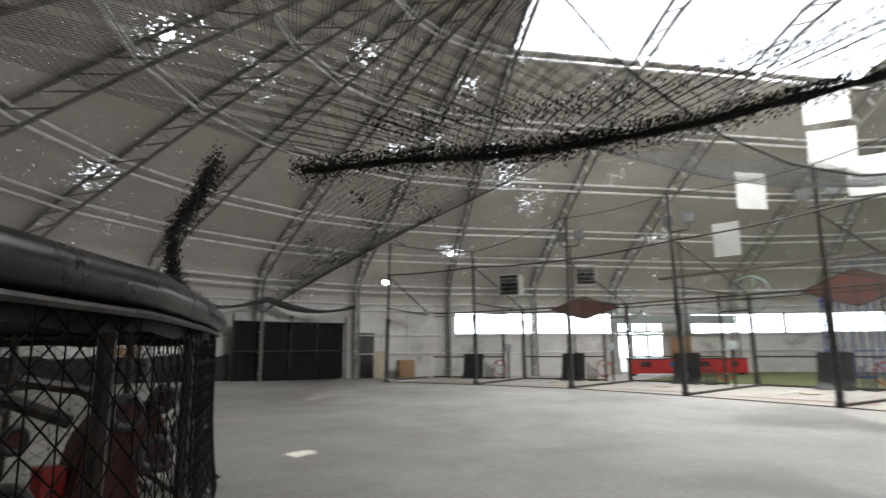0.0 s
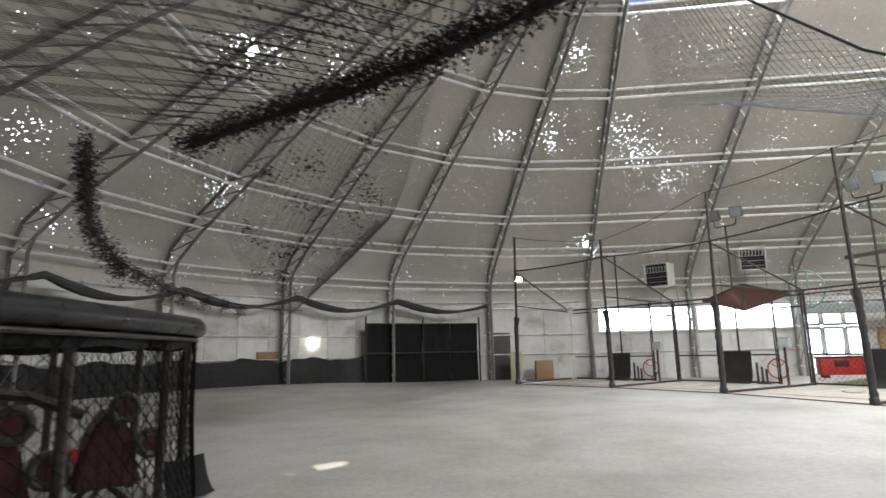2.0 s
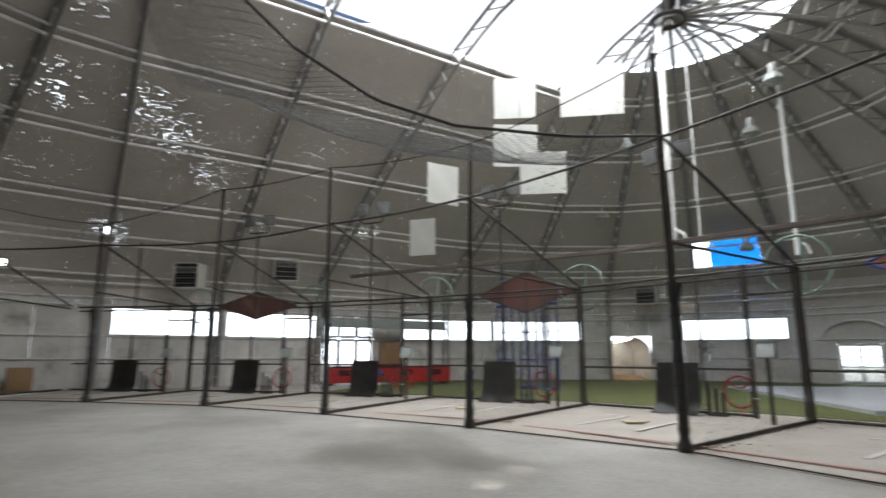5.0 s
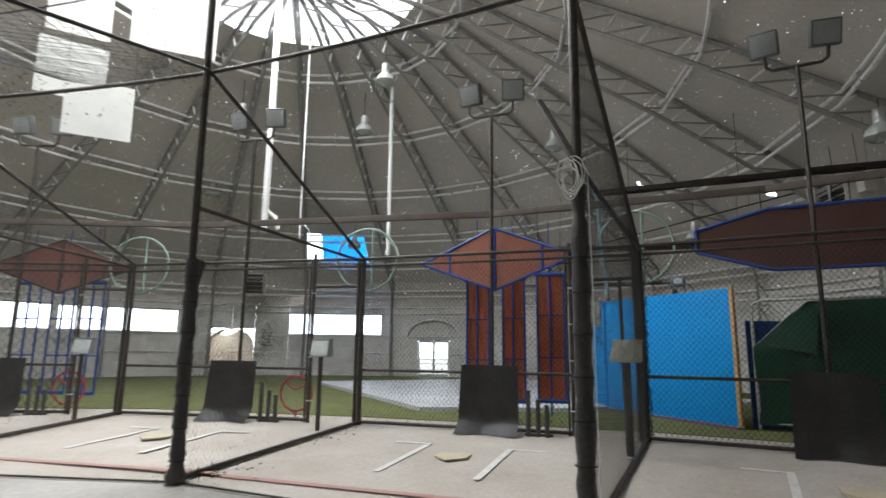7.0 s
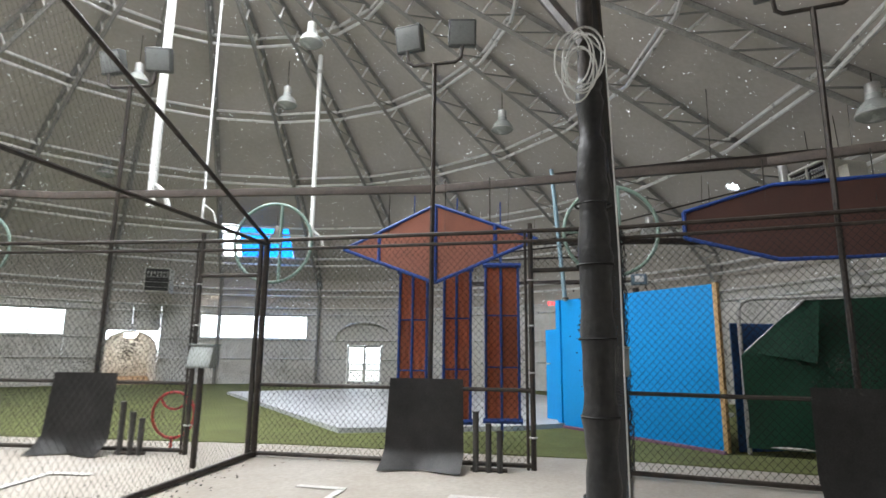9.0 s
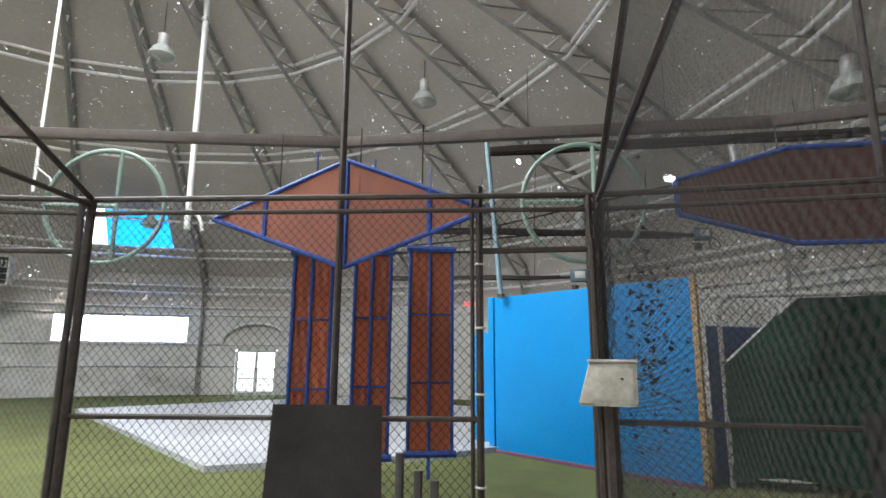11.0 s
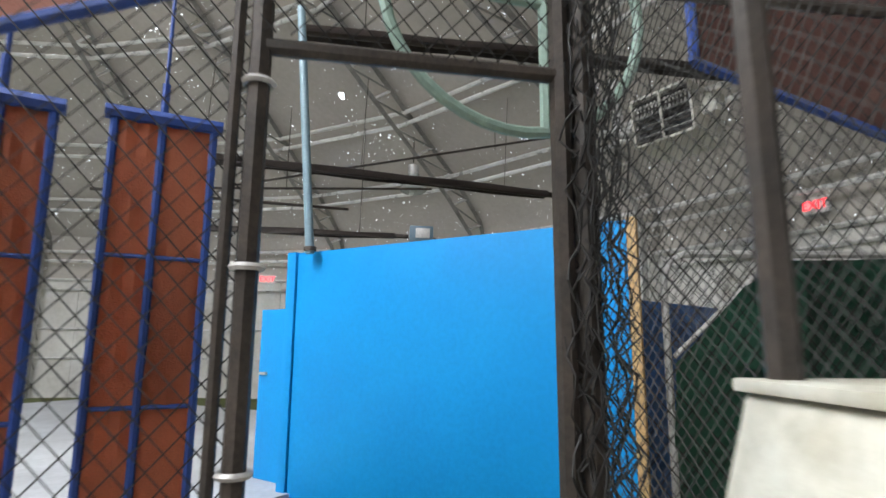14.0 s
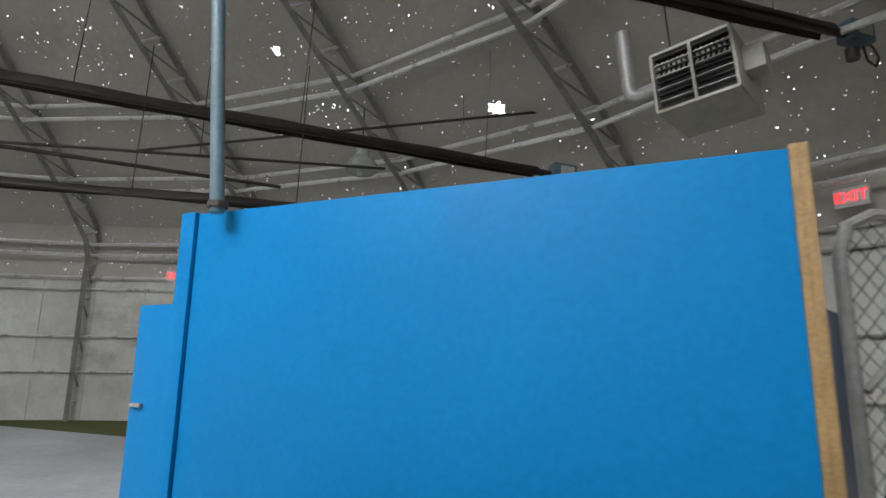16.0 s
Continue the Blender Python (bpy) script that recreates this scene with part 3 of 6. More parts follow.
win_no = 0
for s0, s1, z0, z1, kind in OPEN:
    if kind == "window":
        win_no += 1
        w = thing("window_%d" % win_no, "long high strip window with a thin white frame and bright sky outside", "window", kind="structure")
        n = 4
        for i in range(n):
            bm = B()
            a, b = s0 + (s1 - s0) * i / n, s0 + (s1 - s0) * (i + 1) / n
            loft(bm, [[on_wall(a, z0, 0.05), on_wall(a, z1, 0.05)], [on_wall(b, z0, 0.05), on_wall(b, z1, 0.05)]])
            pane = part("pane", bm, M_GLASS, w, smooth=False)
            pane.visible_shadow = False
        for z in (z0, z1):
            bm = B()
            tube(bm, [on_wall(s, z, 0.03) for s in np.linspace(s0, s1, 9)], 0.035, 6)
            part("window_frame", bm, M_TRIM, w)
        for i in range(n + 1):
            s = s0 + (s1 - s0) * i / n
            bm = B()
            tube(bm, [on_wall(s, z0, 0.03), on_wall(s, z1, 0.03)], 0.028 if 0 < i < n else 0.04, 6)
            part("mullion", bm, M_TRIM, w)


def glazed_leaf(parent, s0, s1, z0, z1, rows=3, pull=True):
    """One door leaf: frame, glazing bars, panes and a pull."""
    def bar(a, b, r, nm="frame"):
        bm = B()
        tube(bm, [on_wall(*a, 0.06), on_wall(*b, 0.06)], r, 4)
        part(nm, bm, M_TRIM, parent)
    for a, b in (((s0, z0), (s0, z1)), ((s1, z0), (s1, z1)), ((s0, z0), (s1, z0)), ((s0, z1), (s1, z1))):
        bar(a, b, 0.06)
    for i in range(1, rows):
        z = z0 + (z1 - z0) * i / rows
        bar((s0, z), (s1, z), 0.018, "glazing_bar")
    bm = B()
    loft(bm, [[on_wall(s0, z0, 0.06), on_wall(s0, z1, 0.06)], [on_wall(s1, z0, 0.06), on_wall(s1, z1, 0.06)]])
    part("pane", bm, M_GLASS, parent, smooth=False).visible_shadow = False
    if not pull:
        return
    bm = B()
    tube(bm, [on_wall(s1 - 0.1, 0.95, -0.02), on_wall(s1 - 0.1, 1.15, -0.02)], 0.015, 6)
    part("door_handle", bm, M_DARK, parent)


for s0, s1, z0, z1, kind in OPEN:
    if kind == "doors":
        d = thing("door_1", "closed white double door with glazed leaves", "door", kind="structure")
        m = (s0 + s1) / 2
        glazed_leaf(d, s0 + 0.06, m - 0.02, z0 + 0.06, z1 - 0.05)
        glazed_leaf(d, m + 0.02, s1 - 0.06, z0 + 0.06, z1 - 0.05)
        arch = thing("door_canopy", "pale rounded canopy hood over the double door", "canopy")
        bm = B()
        c = on_wall(m, 2.0)
        out = (on_wall(m, 2.0) - HUB).normalized()
        out.z = 0
        side = Vector((-out.y, out.x, 0))
        tube(bm, [c - out * 0.2 + side * 1.35 * math.cos(radians(x)) + Vector((0, 0, 0.85 * math.sin(radians(x)))) for x in range(0, 181, 10)], 0.05, 6)
        part("hoop", bm, M_PURLIN, arch)
        bm = B()
        loft(bm, [[c - out * k + side * 1.32 * math.cos(radians(x)) + Vector((0, 0, 0.82 * math.sin(radians(x)))) for x in range(0, 181, 12)] for k in (0.2, -0.1)])
        part("hood", bm, M_HEAT, arch)
    if kind == "entrance":
        d = thing("door_2", "tall glazed entrance with sunlight outside", "door", kind="structure")
        n = 3
        for i in range(n):
            a, b = s0 + (s1 - s0) * i / n, s0 + (s1 - s0) * (i + 1) / n
            glazed_leaf(d, a + 0.05, b - 0.05, 0.08, 2.0, 1)
            glazed_leaf(d, a + 0.05, b - 0.05, 2.14, z1 - 0.06, 1, False)
        hb = thing("header_board", "plain grey header board hung across the glazed entrance", "board")
        bm = B()
        box(bm, -1.15, 15.0, 2.74, 6.7, 0.08, 0.42, 0.01, m=HALL)
        part("board", bm, M_BOXGREY, hb)
        for k in (-4.4, -1.15, 2.1):
            bm = B()
            tube(bm, [hall(k, 15.0, 2.9), hall(k, 15.0, 4.9)], 0.015, 6)
            part("hanger", bm, M_DARK, hb)
        b = thing("entrance_cupboard", "brown wooden cupboard beside the glazed entrance", "cupboard")
        bm = B()
        box(bm, 0, 0, 0.95, 0.9, 0.5, 1.9, 0.02)
        part("carcass", bm, M_CARD, b)
        for k in (-0.22, 0.22):
            bm = B()
            box(bm, k, -0.26, 0.95, 0.42, 0.025, 1.8, 0.006)
            part("door", bm, M_CARD, b)
        p = on_wall(s1 + 0.7, 0, -0.4)
        b.matrix_basis = Matrix.Translation((p.x, p.y, 0)) @ Matrix.Rotation(AXIS, 4, "Z")
    if kind == "tunnel":
        t = thing("arched_passage", "pale arched passage with ceiling lights leading out of the hall", "passage", kind="structure")
        m = (s0 + s1) / 2
        c = on_wall(m, 0)
        out = (c - HUB)
        out.z = 0
        out.normalize()
        side = Vector((-out.y, out.x, 0))
        hw = (s1 - s0) / 2
        bm = B()
        sec = [(-hw, 0.0), (-hw, 1.4)] + [(-hw * math.cos(radians(x)), 1.4 + 0.9 * math.sin(radians(x))) for x in range(15, 180, 15)] + [(hw, 1.4), (hw, 0.0)]
        loft(bm, [[c + out * k + side * x + Vector((0, 0, z)) for x, z in sec] for k in (0, 2.5, 5, 7.5, 10)])
        part("vault", bm, M_WALL, t)
        for k in np.arange(0.3, 10, 1.2):
            bm = B()
            tube(bm, [c + out * k + side * x * 0.985 + Vector((0, 0, z * 0.985)) for x, z in sec], 0.03, 6)
            part("hoop", bm, M_PURLIN, t)
        bm = B()
        box(bm, 0, 0, 1.15, 2 * hw, 0.1, 2.3, m=Matrix.Translation(c + out * 10) @ Matrix.Rotation(math.atan2(side.y, side.x), 4, "Z"))
        part("end_wall", bm, M_WALL, t, smooth=False)
        bm = B()
        box(bm, 0, 0, -0.03, 2 * hw, 10, 0.07, m=Matrix.Translation(c + out * 5) @ Matrix.Rotation(math.atan2(side.y, side.x), 4, "Z"))
        part("passage_floor", bm, M_CARD, t, smooth=False)
        for k in (1.5, 4.0, 6.5, 9.0):
            bm = B()
            box(bm, 0, 0, 2.2, 0.5, 1.0, 0.05, 0.01, m=Matrix.Translation(c + out * k) @ Matrix.Rotation(math.atan2(side.y, side.x), 4, "Z"))
            part("ceiling_light", bm, M_BULB, t, "lit white ceiling light")

# roof ----------------------------------------------------------------------------------------------


WEST_EDGES = [90 + 180 * k / 11 for k in range(12)]


def roof():
    """The membrane: barrel and half dome, left open over the skylight."""
    lower = [p for p in PROFILE if p[0] >= SKY_R]
    bm = B()
    stations = [A_WEST, -8.5, -4.2, 0.0]
    for sgn in (1, -1):
        rows = []
        for a0, a1 in zip(stations, stations[1:]):
            for f in (0, 0.25, 0.5, 0.75):
                a = a0 + (a1 - a0) * f
                dip = 0.10 * math.sin(math.pi * f)
                rows.append([hall(a, sgn * (r - dip * (0.3 + 0.02 * r)), z - dip * 0.6) for r, z in lower])
        rows.append([apse(90 * sgn, r, z) for r, z in lower])
        loft(bm, rows)
    rows = []
    for t0, t1 in zip(WEST_EDGES, WEST_EDGES[1:]):
        for f in (0, 0.25, 0.5, 0.75):
            dip = 0.10 * math.sin(math.pi * f)
            rows.append([west(t0 + (t1 - t0) * f, r - dip, z - dip * 0.5) for r, z in PROFILE[:-1]] + [hall(A_WEST, 0, PROFILE[-1][1])])
    rows.append([west(WEST_EDGES[-1], r, z) for r, z in PROFILE[:-1]] + [hall(A_WEST, 0, PROFILE[-1][1])])
    loft(bm, rows)
    rows = []
    edges = [90.0] + [16.4 * k for k in range(5, -6, -1)] + [-90.0]
    for t0, t1 in zip(edges, edges[1:]):
        for f in (0, 0.25, 0.5, 0.75):
            dip = 0.10 * math.sin(math.pi * f)
            rows.append([apse(t0 + (t1 - t0) * f, r - dip, z - dip * 0.5) for r, z in PROFILE if r >= SKY_END])
    rows.append([apse(-90, r, z) for r, z in PROFILE if r >= SKY_END])
    loft(bm, rows)
    bmesh.ops.remove_doubles(bm, verts=bm.verts, dist=0.002)
    torn = []
    for f in bm.faces:
        q = HALL.inverted() @ f.calc_center_median()
        th = math.degrees(math.atan2(q.y, q.x))
        if 19 < th < 32.8 and 5.7 < q.z < 7.2 and q.x > 0:
            torn.append(f)
    bmesh.ops.delete(bm, geom=torn, context="FACES")
    bmesh.ops.recalc_face_normals(bm, faces=bm.faces)
    ob = part("ceiling", bm, M_ROOF)
    tagged(ob, "old tan grey roof membrane peppered with small tears", "ceiling", kind="structure")
    upper = [p for p in PROFILE if p[0] <= SKY_R]
    bm = B()
    for sgn in (1, -1):
        loft(bm, [[hall(a, sgn * r, z + 0.12) for r, z in upper] for a in stations[:-1] + [APSE_SHIFT]])
    loft(bm, [[apse(t, r, z + 0.12) for r, z in PROFILE[:-1] if r <= SKY_END] + [hall(APSE_SHIFT, 0, upper[-1][1] + 0.12)] for t in range(90, -91, -10)])
    tagged(part("skylight", bm, M_SKYL), "bright white translucent membrane along the ridge", "skylight", kind="structure")
    return edges


EDGES = roof()


def truss(name, base_m):
    """One rib, from the eave to the ridge in its own x-z plane (x: radius)."""
    t = thing(name, "curved galvanised steel lattice truss carrying the roof membrane", "truss", base_m, "roof trusses", "structure")
    outer = [Vector((r - 0.10, 0, z - 0.06)) for r, z in PROFILE]
    outer = [Vector((RAD - 0.1, 0, 0.0))] + outer
    depth = 0.6
    inner = []
    for i, p in enumerate(outer):
        a, b = outer[max(i - 1, 0)], outer[min(i + 1, len(outer) - 1)]
        d = (b - a).normalized()
        nrm = Vector((-d.z, 0, d.x)) if (Vector((-d.z, 0, d.x)) @ Vector((-1, 0, -0.6))) > 0 else Vector((d.z, 0, -d.x))
        inner.append(p + nrm * depth)
    bm = B()
    tube(bm, outer, 0.07, 4)
    part("outer_chord", bm, M_TRUSS, t)
    bm = B()
    tube(bm, inner, 0.065, 4)
    part("inner_chord", bm, M_TRUSS, t)

    def along(line, s):
        for p, q in zip(line, line[1:]):
            seg = (q - p).length
            if s <= seg:
                return p + (q - p) * (s / seg)
            s -= seg
        return line[-1]

    lo, li = sum((q - p).length for p, q in zip(outer, outer[1:])), sum((q - p).length for p, q in zip(inner, inner[1:]))
    n = 26
    for i in range(n):
        for f0, f1 in (((i + 0.5) / n, (i + 0.5) / n), ((i + 0.5) / n, (i + 1.5) / n)):
            if f1 > 1:
                continue
            bm = B()
            tube(bm, [along(outer, lo * f0), along(inner, li * f1)], 0.03 if f0 == f1 else 0.024, 4, False)
            # pale uprights, dark diagonals: highlight and shade put into the steel colours
            part("strut", bm, M_PURLIN if f0 == f1 else M_TRUSS, t)
    return t


EAST_M = HALL @ Matrix.Translation((APSE_SHIFT, 0, 0))
first = truss("roof_truss", EAST_M)
for th in EDGES[1:-1]:
    if abs(th) > 1:
        copy_thing(first, EAST_M @ Matrix.Rotation(radians(th), 4, "Z"))
for a in (A_WEST, -8.5, -4.2):
    for rot in (90, -90):
        copy_thing(first, HALL @ Matrix.Translation((a, 0, 0)) @ Matrix.Rotation(radians(rot), 4, "Z"))
for th in WEST_EDGES[1:-1]:
    copy_thing(first, HALL @ Matrix.Translation((A_WEST, 0, 0)) @ Matrix.Rotation(radians(th), 4, "Z"))
hub = thing("ridge_hub", "dark steel hub ring where the roof trusses meet", "hub", EAST_M, kind="structure")
bm = B()
tube(bm, [(0.45 * math.cos(radians(x)), 0.45 * math.sin(radians(x)), 11.05) for x in range(0, 361, 20)], 0.07, 8, False)
part("hub_ring", bm, M_DARK, hub)
bm = B()
tube(bm, [(0, 0, 10.85), (0, 0, 11.7)], 0.12, 10)
part("hub_post", bm, M_DARK, hub)

# purlins: doubled pipes round the dome and along the barrel
rings = [(4.0, 15.82), (5.25, 14.2), (6.28, 12.5), (7.72, 10.0), (9.13, 7.2), (10.42, 4.6)]
for z, r in rings:
    p = thing("purlin", "doubled pale steel purlin pipes under the roof membrane", "purlin", group="purlins", kind="structure")
    for dz, dr in ((0.0, 0.0), (0.33, 0.09)) if z > 4.5 else ((0.0, 0.0), (0.3, 0.0)):
        bm = B()
        pts = [west(t, r + dr, z + dz) for t in WEST_EDGES[::-1]] + [hall(a, r + dr, z + dz) for a in (-8.5, -4.2)] + [apse(t, r + dr, z + dz) for t in EDGES] + [hall(a, -(r + dr), z + dz) for a in (-4.2, -8.5)] + [west(270, r + dr, z + dz)]
        tube(bm, pts, 0.046, 7)
        part("pipe", bm, M_PURLIN, p)

# batting bays -----------------------------------------------------------------------------------------
POST_TOP = [6.2, 6.2, 6.2, 5.57, 5.75, 5.7, 4.95, 5.7]
MID_ZS = [4.75, 4.75, 4.75, 4.43, 4.35, 4.25, 4.35, 4.35]
BACK_Z = 3.05


def foot(i):
    """Foot of a front post on the field."""
    p = fan(*RAYS[i][:2])
    return Vector((p.x, p.y, field_z(p.y)))


def front_post(i):
    p = foot(i)
    lean = 0.03 if i % 2 else -0.02
    t = thing("net_post", "tall dark steel net post with a torn black vinyl pad", "post", Matrix.Translation(p), "net posts")
    bm = B()
    tube(bm, [(0, 0, 0), (lean, 0.01, 2.0), (lean * 3, 0.02, POST_TOP[i] - p.z)], 0.045, 10)
    part("pole", bm, M_DARK, t)
    rnd = random.Random(i)
    bm = B()
    zs = np.linspace(0.03, 2.5 if i != 1 else 2.95, 52)
    tube(bm, [(lean * z / 3 + rnd.uniform(-0.005, 0.005), rnd.uniform(-0.005, 0.005), z) for z in zs], 0.1, 14, True, [0.08 + 0.006 * math.sin(k * 0.9 + i) + rnd.uniform(-0.007, 0.007) + (0.03 if k < 3 else 0) - (0.02 * max(0, k - 36) / 16 if i == 1 else 0) for k in range(52)])
    part("pad", bm, M_PAD, t, "cracked black vinyl pad")
    # torn flap standing off the pad's top
    if i != 1:
        bm = B()
        loft(bm, [[(lean + 0.07 * math.cos(a) * k, 0.07 * math.sin(a) * k, 2.5 - 0.34 * (2.1 - k) / 1.1 + 0.03 * math.sin(3 * a)) for k in (1.1, 1.5, 2.1)] for a in np.linspace(-2.6 + i, -0.6 + i, 7)])
        bmesh.ops.solidify(bm, geom=bm.faces[:], thickness=0.008)
        part("torn_flap", bm, M_PAD, t)
    for z in (0.25, 0.6, 0.95, 1.3, 1.65, 2.0, 2.3):
        bm = B()
        tube(bm, ring_pts((lean * z / 3, 0, z), 0.086, (1, 0, 0), (0, 1, 0), 16), 0.006, 5, False)
        part("tape_band", bm, M_BLACKCLOTH, t)
    return t


for i in range(8):
    front_post(i)


def bar(name, a, b, r, material, parent, seg=7, sag=0.0):
    bm = B()
    a, b = Vector(a), Vector(b)
    n = 1 if not sag else 10
    tube(bm, [a + (b - a) * k / n - Vector((0, 0, sag * 4 * (k / n) * (1 - k / n))) for k in range(n + 1)], r, seg)
    return part(name, bm, material, parent)


# cables between the front posts
for i in range(7):
    t = thing("net_cable", "dark steel cable strung between net posts", "cable", group="net cables")
    (t0, r0), (t1, r1) = RAYS[i][:2], RAYS[i + 1][:2]
    bar("cable", fan(t0, r0, POST_TOP[i]), fan(t1, r1, POST_TOP[i + 1]), 0.012, M_DARK, t, 5, 0.1)
    bar("pipe", fan(t0, r0, MID_ZS[i]), fan(t1, r1, MID_ZS[i + 1]), 0.026, M_DARK, t, 6, 0.05)
    bar("ground_cable", foot(i) + Vector((0, 0, 0.02)), foot(i + 1) + Vector((0, 0, 0.02)), 0.012, M_DARK, t, 5)


def divider(i):
    """Side fence of a bay, from the front post to the back fence."""
    f, b = foot(i), fan(*RAYS[i][2:])
    fz, mid_z = f.z, MID_ZS[i]
    f.z = 0.0
    u = (b - f).normalized()
    n = (b - f).length
    t = thing("bay_divider", "dark chain-link side fence between two batting bays", "fence", group="bay dividers")
    bar("back_post", b, b + Vector((0, 0, BACK_Z)), 0.045, M_DARK, t, 9)
    bar("top_strut", f + Vector((0, 0, mid_z)), b + Vector((0, 0, BACK_Z)), 0.03, M_DARK, t)
    bar("mid_strut", f + Vector((0, 0, 3.0)), b + Vector((0, 0, BACK_Z - 0.06)), 0.026, M_DARK, t)
    bar("bottom_rail", f + Vector((0, 0, 0.05 + fz)), b + Vector((0, 0, 0.05)), 0.035, M_DARK, t)
    if i <= 3:
        def hang(s, q, f=f, u=u, n=n, i=i, fz=fz, mid_z=mid_z):
            top = mid_z + (BACK_Z - mid_z) * s
            low = 0.06 + fz * (1 - s)
            side = Vector((-u.y, u.x, 0)) * (0.05 * math.sin(5 * s + i) * math.sin(math.pi * q))
            return f + u * (n * s) + side + Vector((0, 0, low + (top - low) * q))
        lattice("net", f, u, (0, 0, 1), n, 3.5, 0.045 if i == 1 else 0.075, 0.05 if i == 1 else 0.085, 0.0015, M_NET, t, sag=hang, label="loose dark net")
    return t


for i in range(8):
    divider(i)


def back_fence(i):
    """Back of the bay between rays i and i + 1: fence, gate opening beside ray i, mat, stands, hoop, pole."""
    (ta, ra), (tb, rb) = RAYS[i][2:], RAYS[i + 1][2:]
    fall = (foot(i).z + foot(i + 1).z) / 2 / 4.9
    A, Bk = fan(ta, ra), fan(tb, rb)
    u = (Bk - A).normalized()
    w = (Bk - A).length
    inn = Vector((u.y, -u.x, 0))
    if inn.dot(FAN - A) < 0:
        inn = -inn
    z = Vector((0, 0, 1))
    g0, g1 = A + u * 0.09, A + u * (1.14 if i == 1 else 1.0) + Vector((0.1 if i == 1 else 0.0, 0, 0))
    t = thing("back_fence", "black chain-link back fence of a batting bay with an open gateway", "fence", group="back fences")
    bar("top_rail", A + z * BACK_Z, Bk + z * BACK_Z, 0.03, M_DARK, t)
    bar("upper_rail", A + z * (BACK_Z - 0.14), Bk + z * (BACK_Z - 0.14), 0.024, M_DARK, t)
    bar("gate_post", g1, g1 + z * (BACK_Z + 0.12), 0.036, M_DARK, t)
    bar("gate_post", g1 + u * 0.07, g1 + u * 0.07 + z * BACK_Z, 0.02, M_DARK, t)
    bar("gate_post", g0, g0 + z * BACK_Z, 0.036, M_DARK, t)
    bar("lintel", g0 + z * 2.53, g1 + z * 2.53, 0.03, M_DARK, t)
    bar("middle_rail", g1 + z * 0.98, Bk + z * 0.98, 0.026, M_DARK, t)
    bar("bottom_rail", g1 + z * 0.06, Bk + z * 0.06, 0.03, M_DARK, t)
    if i <= 4:
        lattice("mesh", g1 + z * 0.05, u, z, (Bk - g1).length, BACK_Z - 0.05, 0.085 if i <= 2 else 0.17, 0.095 if i <= 2 else 0.19, 0.0024 if i <= 2 else 0.004, M_WIRE, t, label="diamond chain-link mesh")
        lattice("mesh", g0 + z * 2.53, u, z, (g1 - g0).length, BACK_Z - 2.53, 0.085, 0.095, 0.0024, M_WIRE, t, label="diamond chain-link mesh")
    for k in (0.4, 1.2, 1.8, 2.4):
        bm = B()
        tube(bm, ring_pts(g1 + z * k, 0.045, (1, 0, 0), (0, 1, 0), 10), 0.012, 5, False)
        part("hinge_clamp", bm, M_STEEL, t)
    # floodlight pole
    m = A + u * (w * 0.5) - inn * 0.1
    pl = thing("floodlight_pole", "slim dark pole with a crossbar and two square floodlights", "floodlight", Matrix.Translation(m) @ Matrix.Rotation(math.atan2(u.y, u.x), 4, "Z"), "floodlight poles")
    bar("pole", (0, 0, 0), (0, 0, 5.66), 0.035, M_DARK, pl)
    bm = B()
    tube(bm, [(-0.42, 0, 5.9), (-0.40, 0, 5.72), (-0.32, 0, 5.66), (0.32, 0, 5.66), (0.40, 0, 5.72), (0.42, 0, 5.9)], 0.028, 7)
    part("crossbar", bm, M_DARK, pl)
    for sx, tilt in ((-0.42, 12), (0.42, -8)):
        mm = Matrix.Translation((sx, 0, 6.12)) @ Matrix.Rotation(radians(tilt), 4, "Z") @ Matrix.Rotation(radians(-18), 4, "X")
        bm = B()
        box(bm, 0, -0.08, 0, 0.42, 0.16, 0.4, 0.03, m=mm)
        head = part("floodlight", bm, M_FLOODBODY, pl)
        bm = B()
        box(bm, 0, 0.0, 0, 0.36, 0.012, 0.33, 0.004, m=mm)
        g = part("glass", bm, M_FLOOD, head, "clear floodlight glass")
    # rubber mat hung on the middle rail
    mx = w * 0.5
    mt = thing("rubber_mat", "black rubber backstop mat curling at its foot against the fence", "mat", group="backstop mats")
    hgt, wid = 1.1, 0.98
    bm = B()
    rows = []
    for a in range(9):
        row = []
        for k in range(15):
            f = k / 14
            lift = 0.10 + 0.10 * (1 - f) + (0.22 * (1 - f / 0.25) ** 2 * (0.4 + abs(a - 4) / 5) if f < 0.25 else 0) + 0.015 * math.sin(a)
            row.append(A + u * (mx + wid * (a / 8 - 0.5) * (1 + 0.06 * (1 - f))) + inn * lift + z * (0.012 + hgt * f))
        rows.append(row)
    loft(bm, rows)
    bmesh.ops.solidify(bm, geom=bm.faces[:], thickness=0.015)
    part("sheet", bm, M_RUBBER, mt)
    # short stub stands
    st = thing("bat_rack", "row of short black pipe stubs for bats at the back fence", "rack", group="bat racks")
    for k, h in ((0.66, 0.72), (0.82, 0.58), (0.96, 0.5)):
        p = A + u * (mx - k) + inn * 0.14
        bar("stub", p, p + z * h, 0.04, M_RUBBER, st, 8)
    bar("foot_bar", A + u * (mx - 0.6) + inn * 0.14 + z * 0.03, A + u * (mx - 1.05) + inn * 0.14 + z * 0.03, 0.025, M_DARK, st)
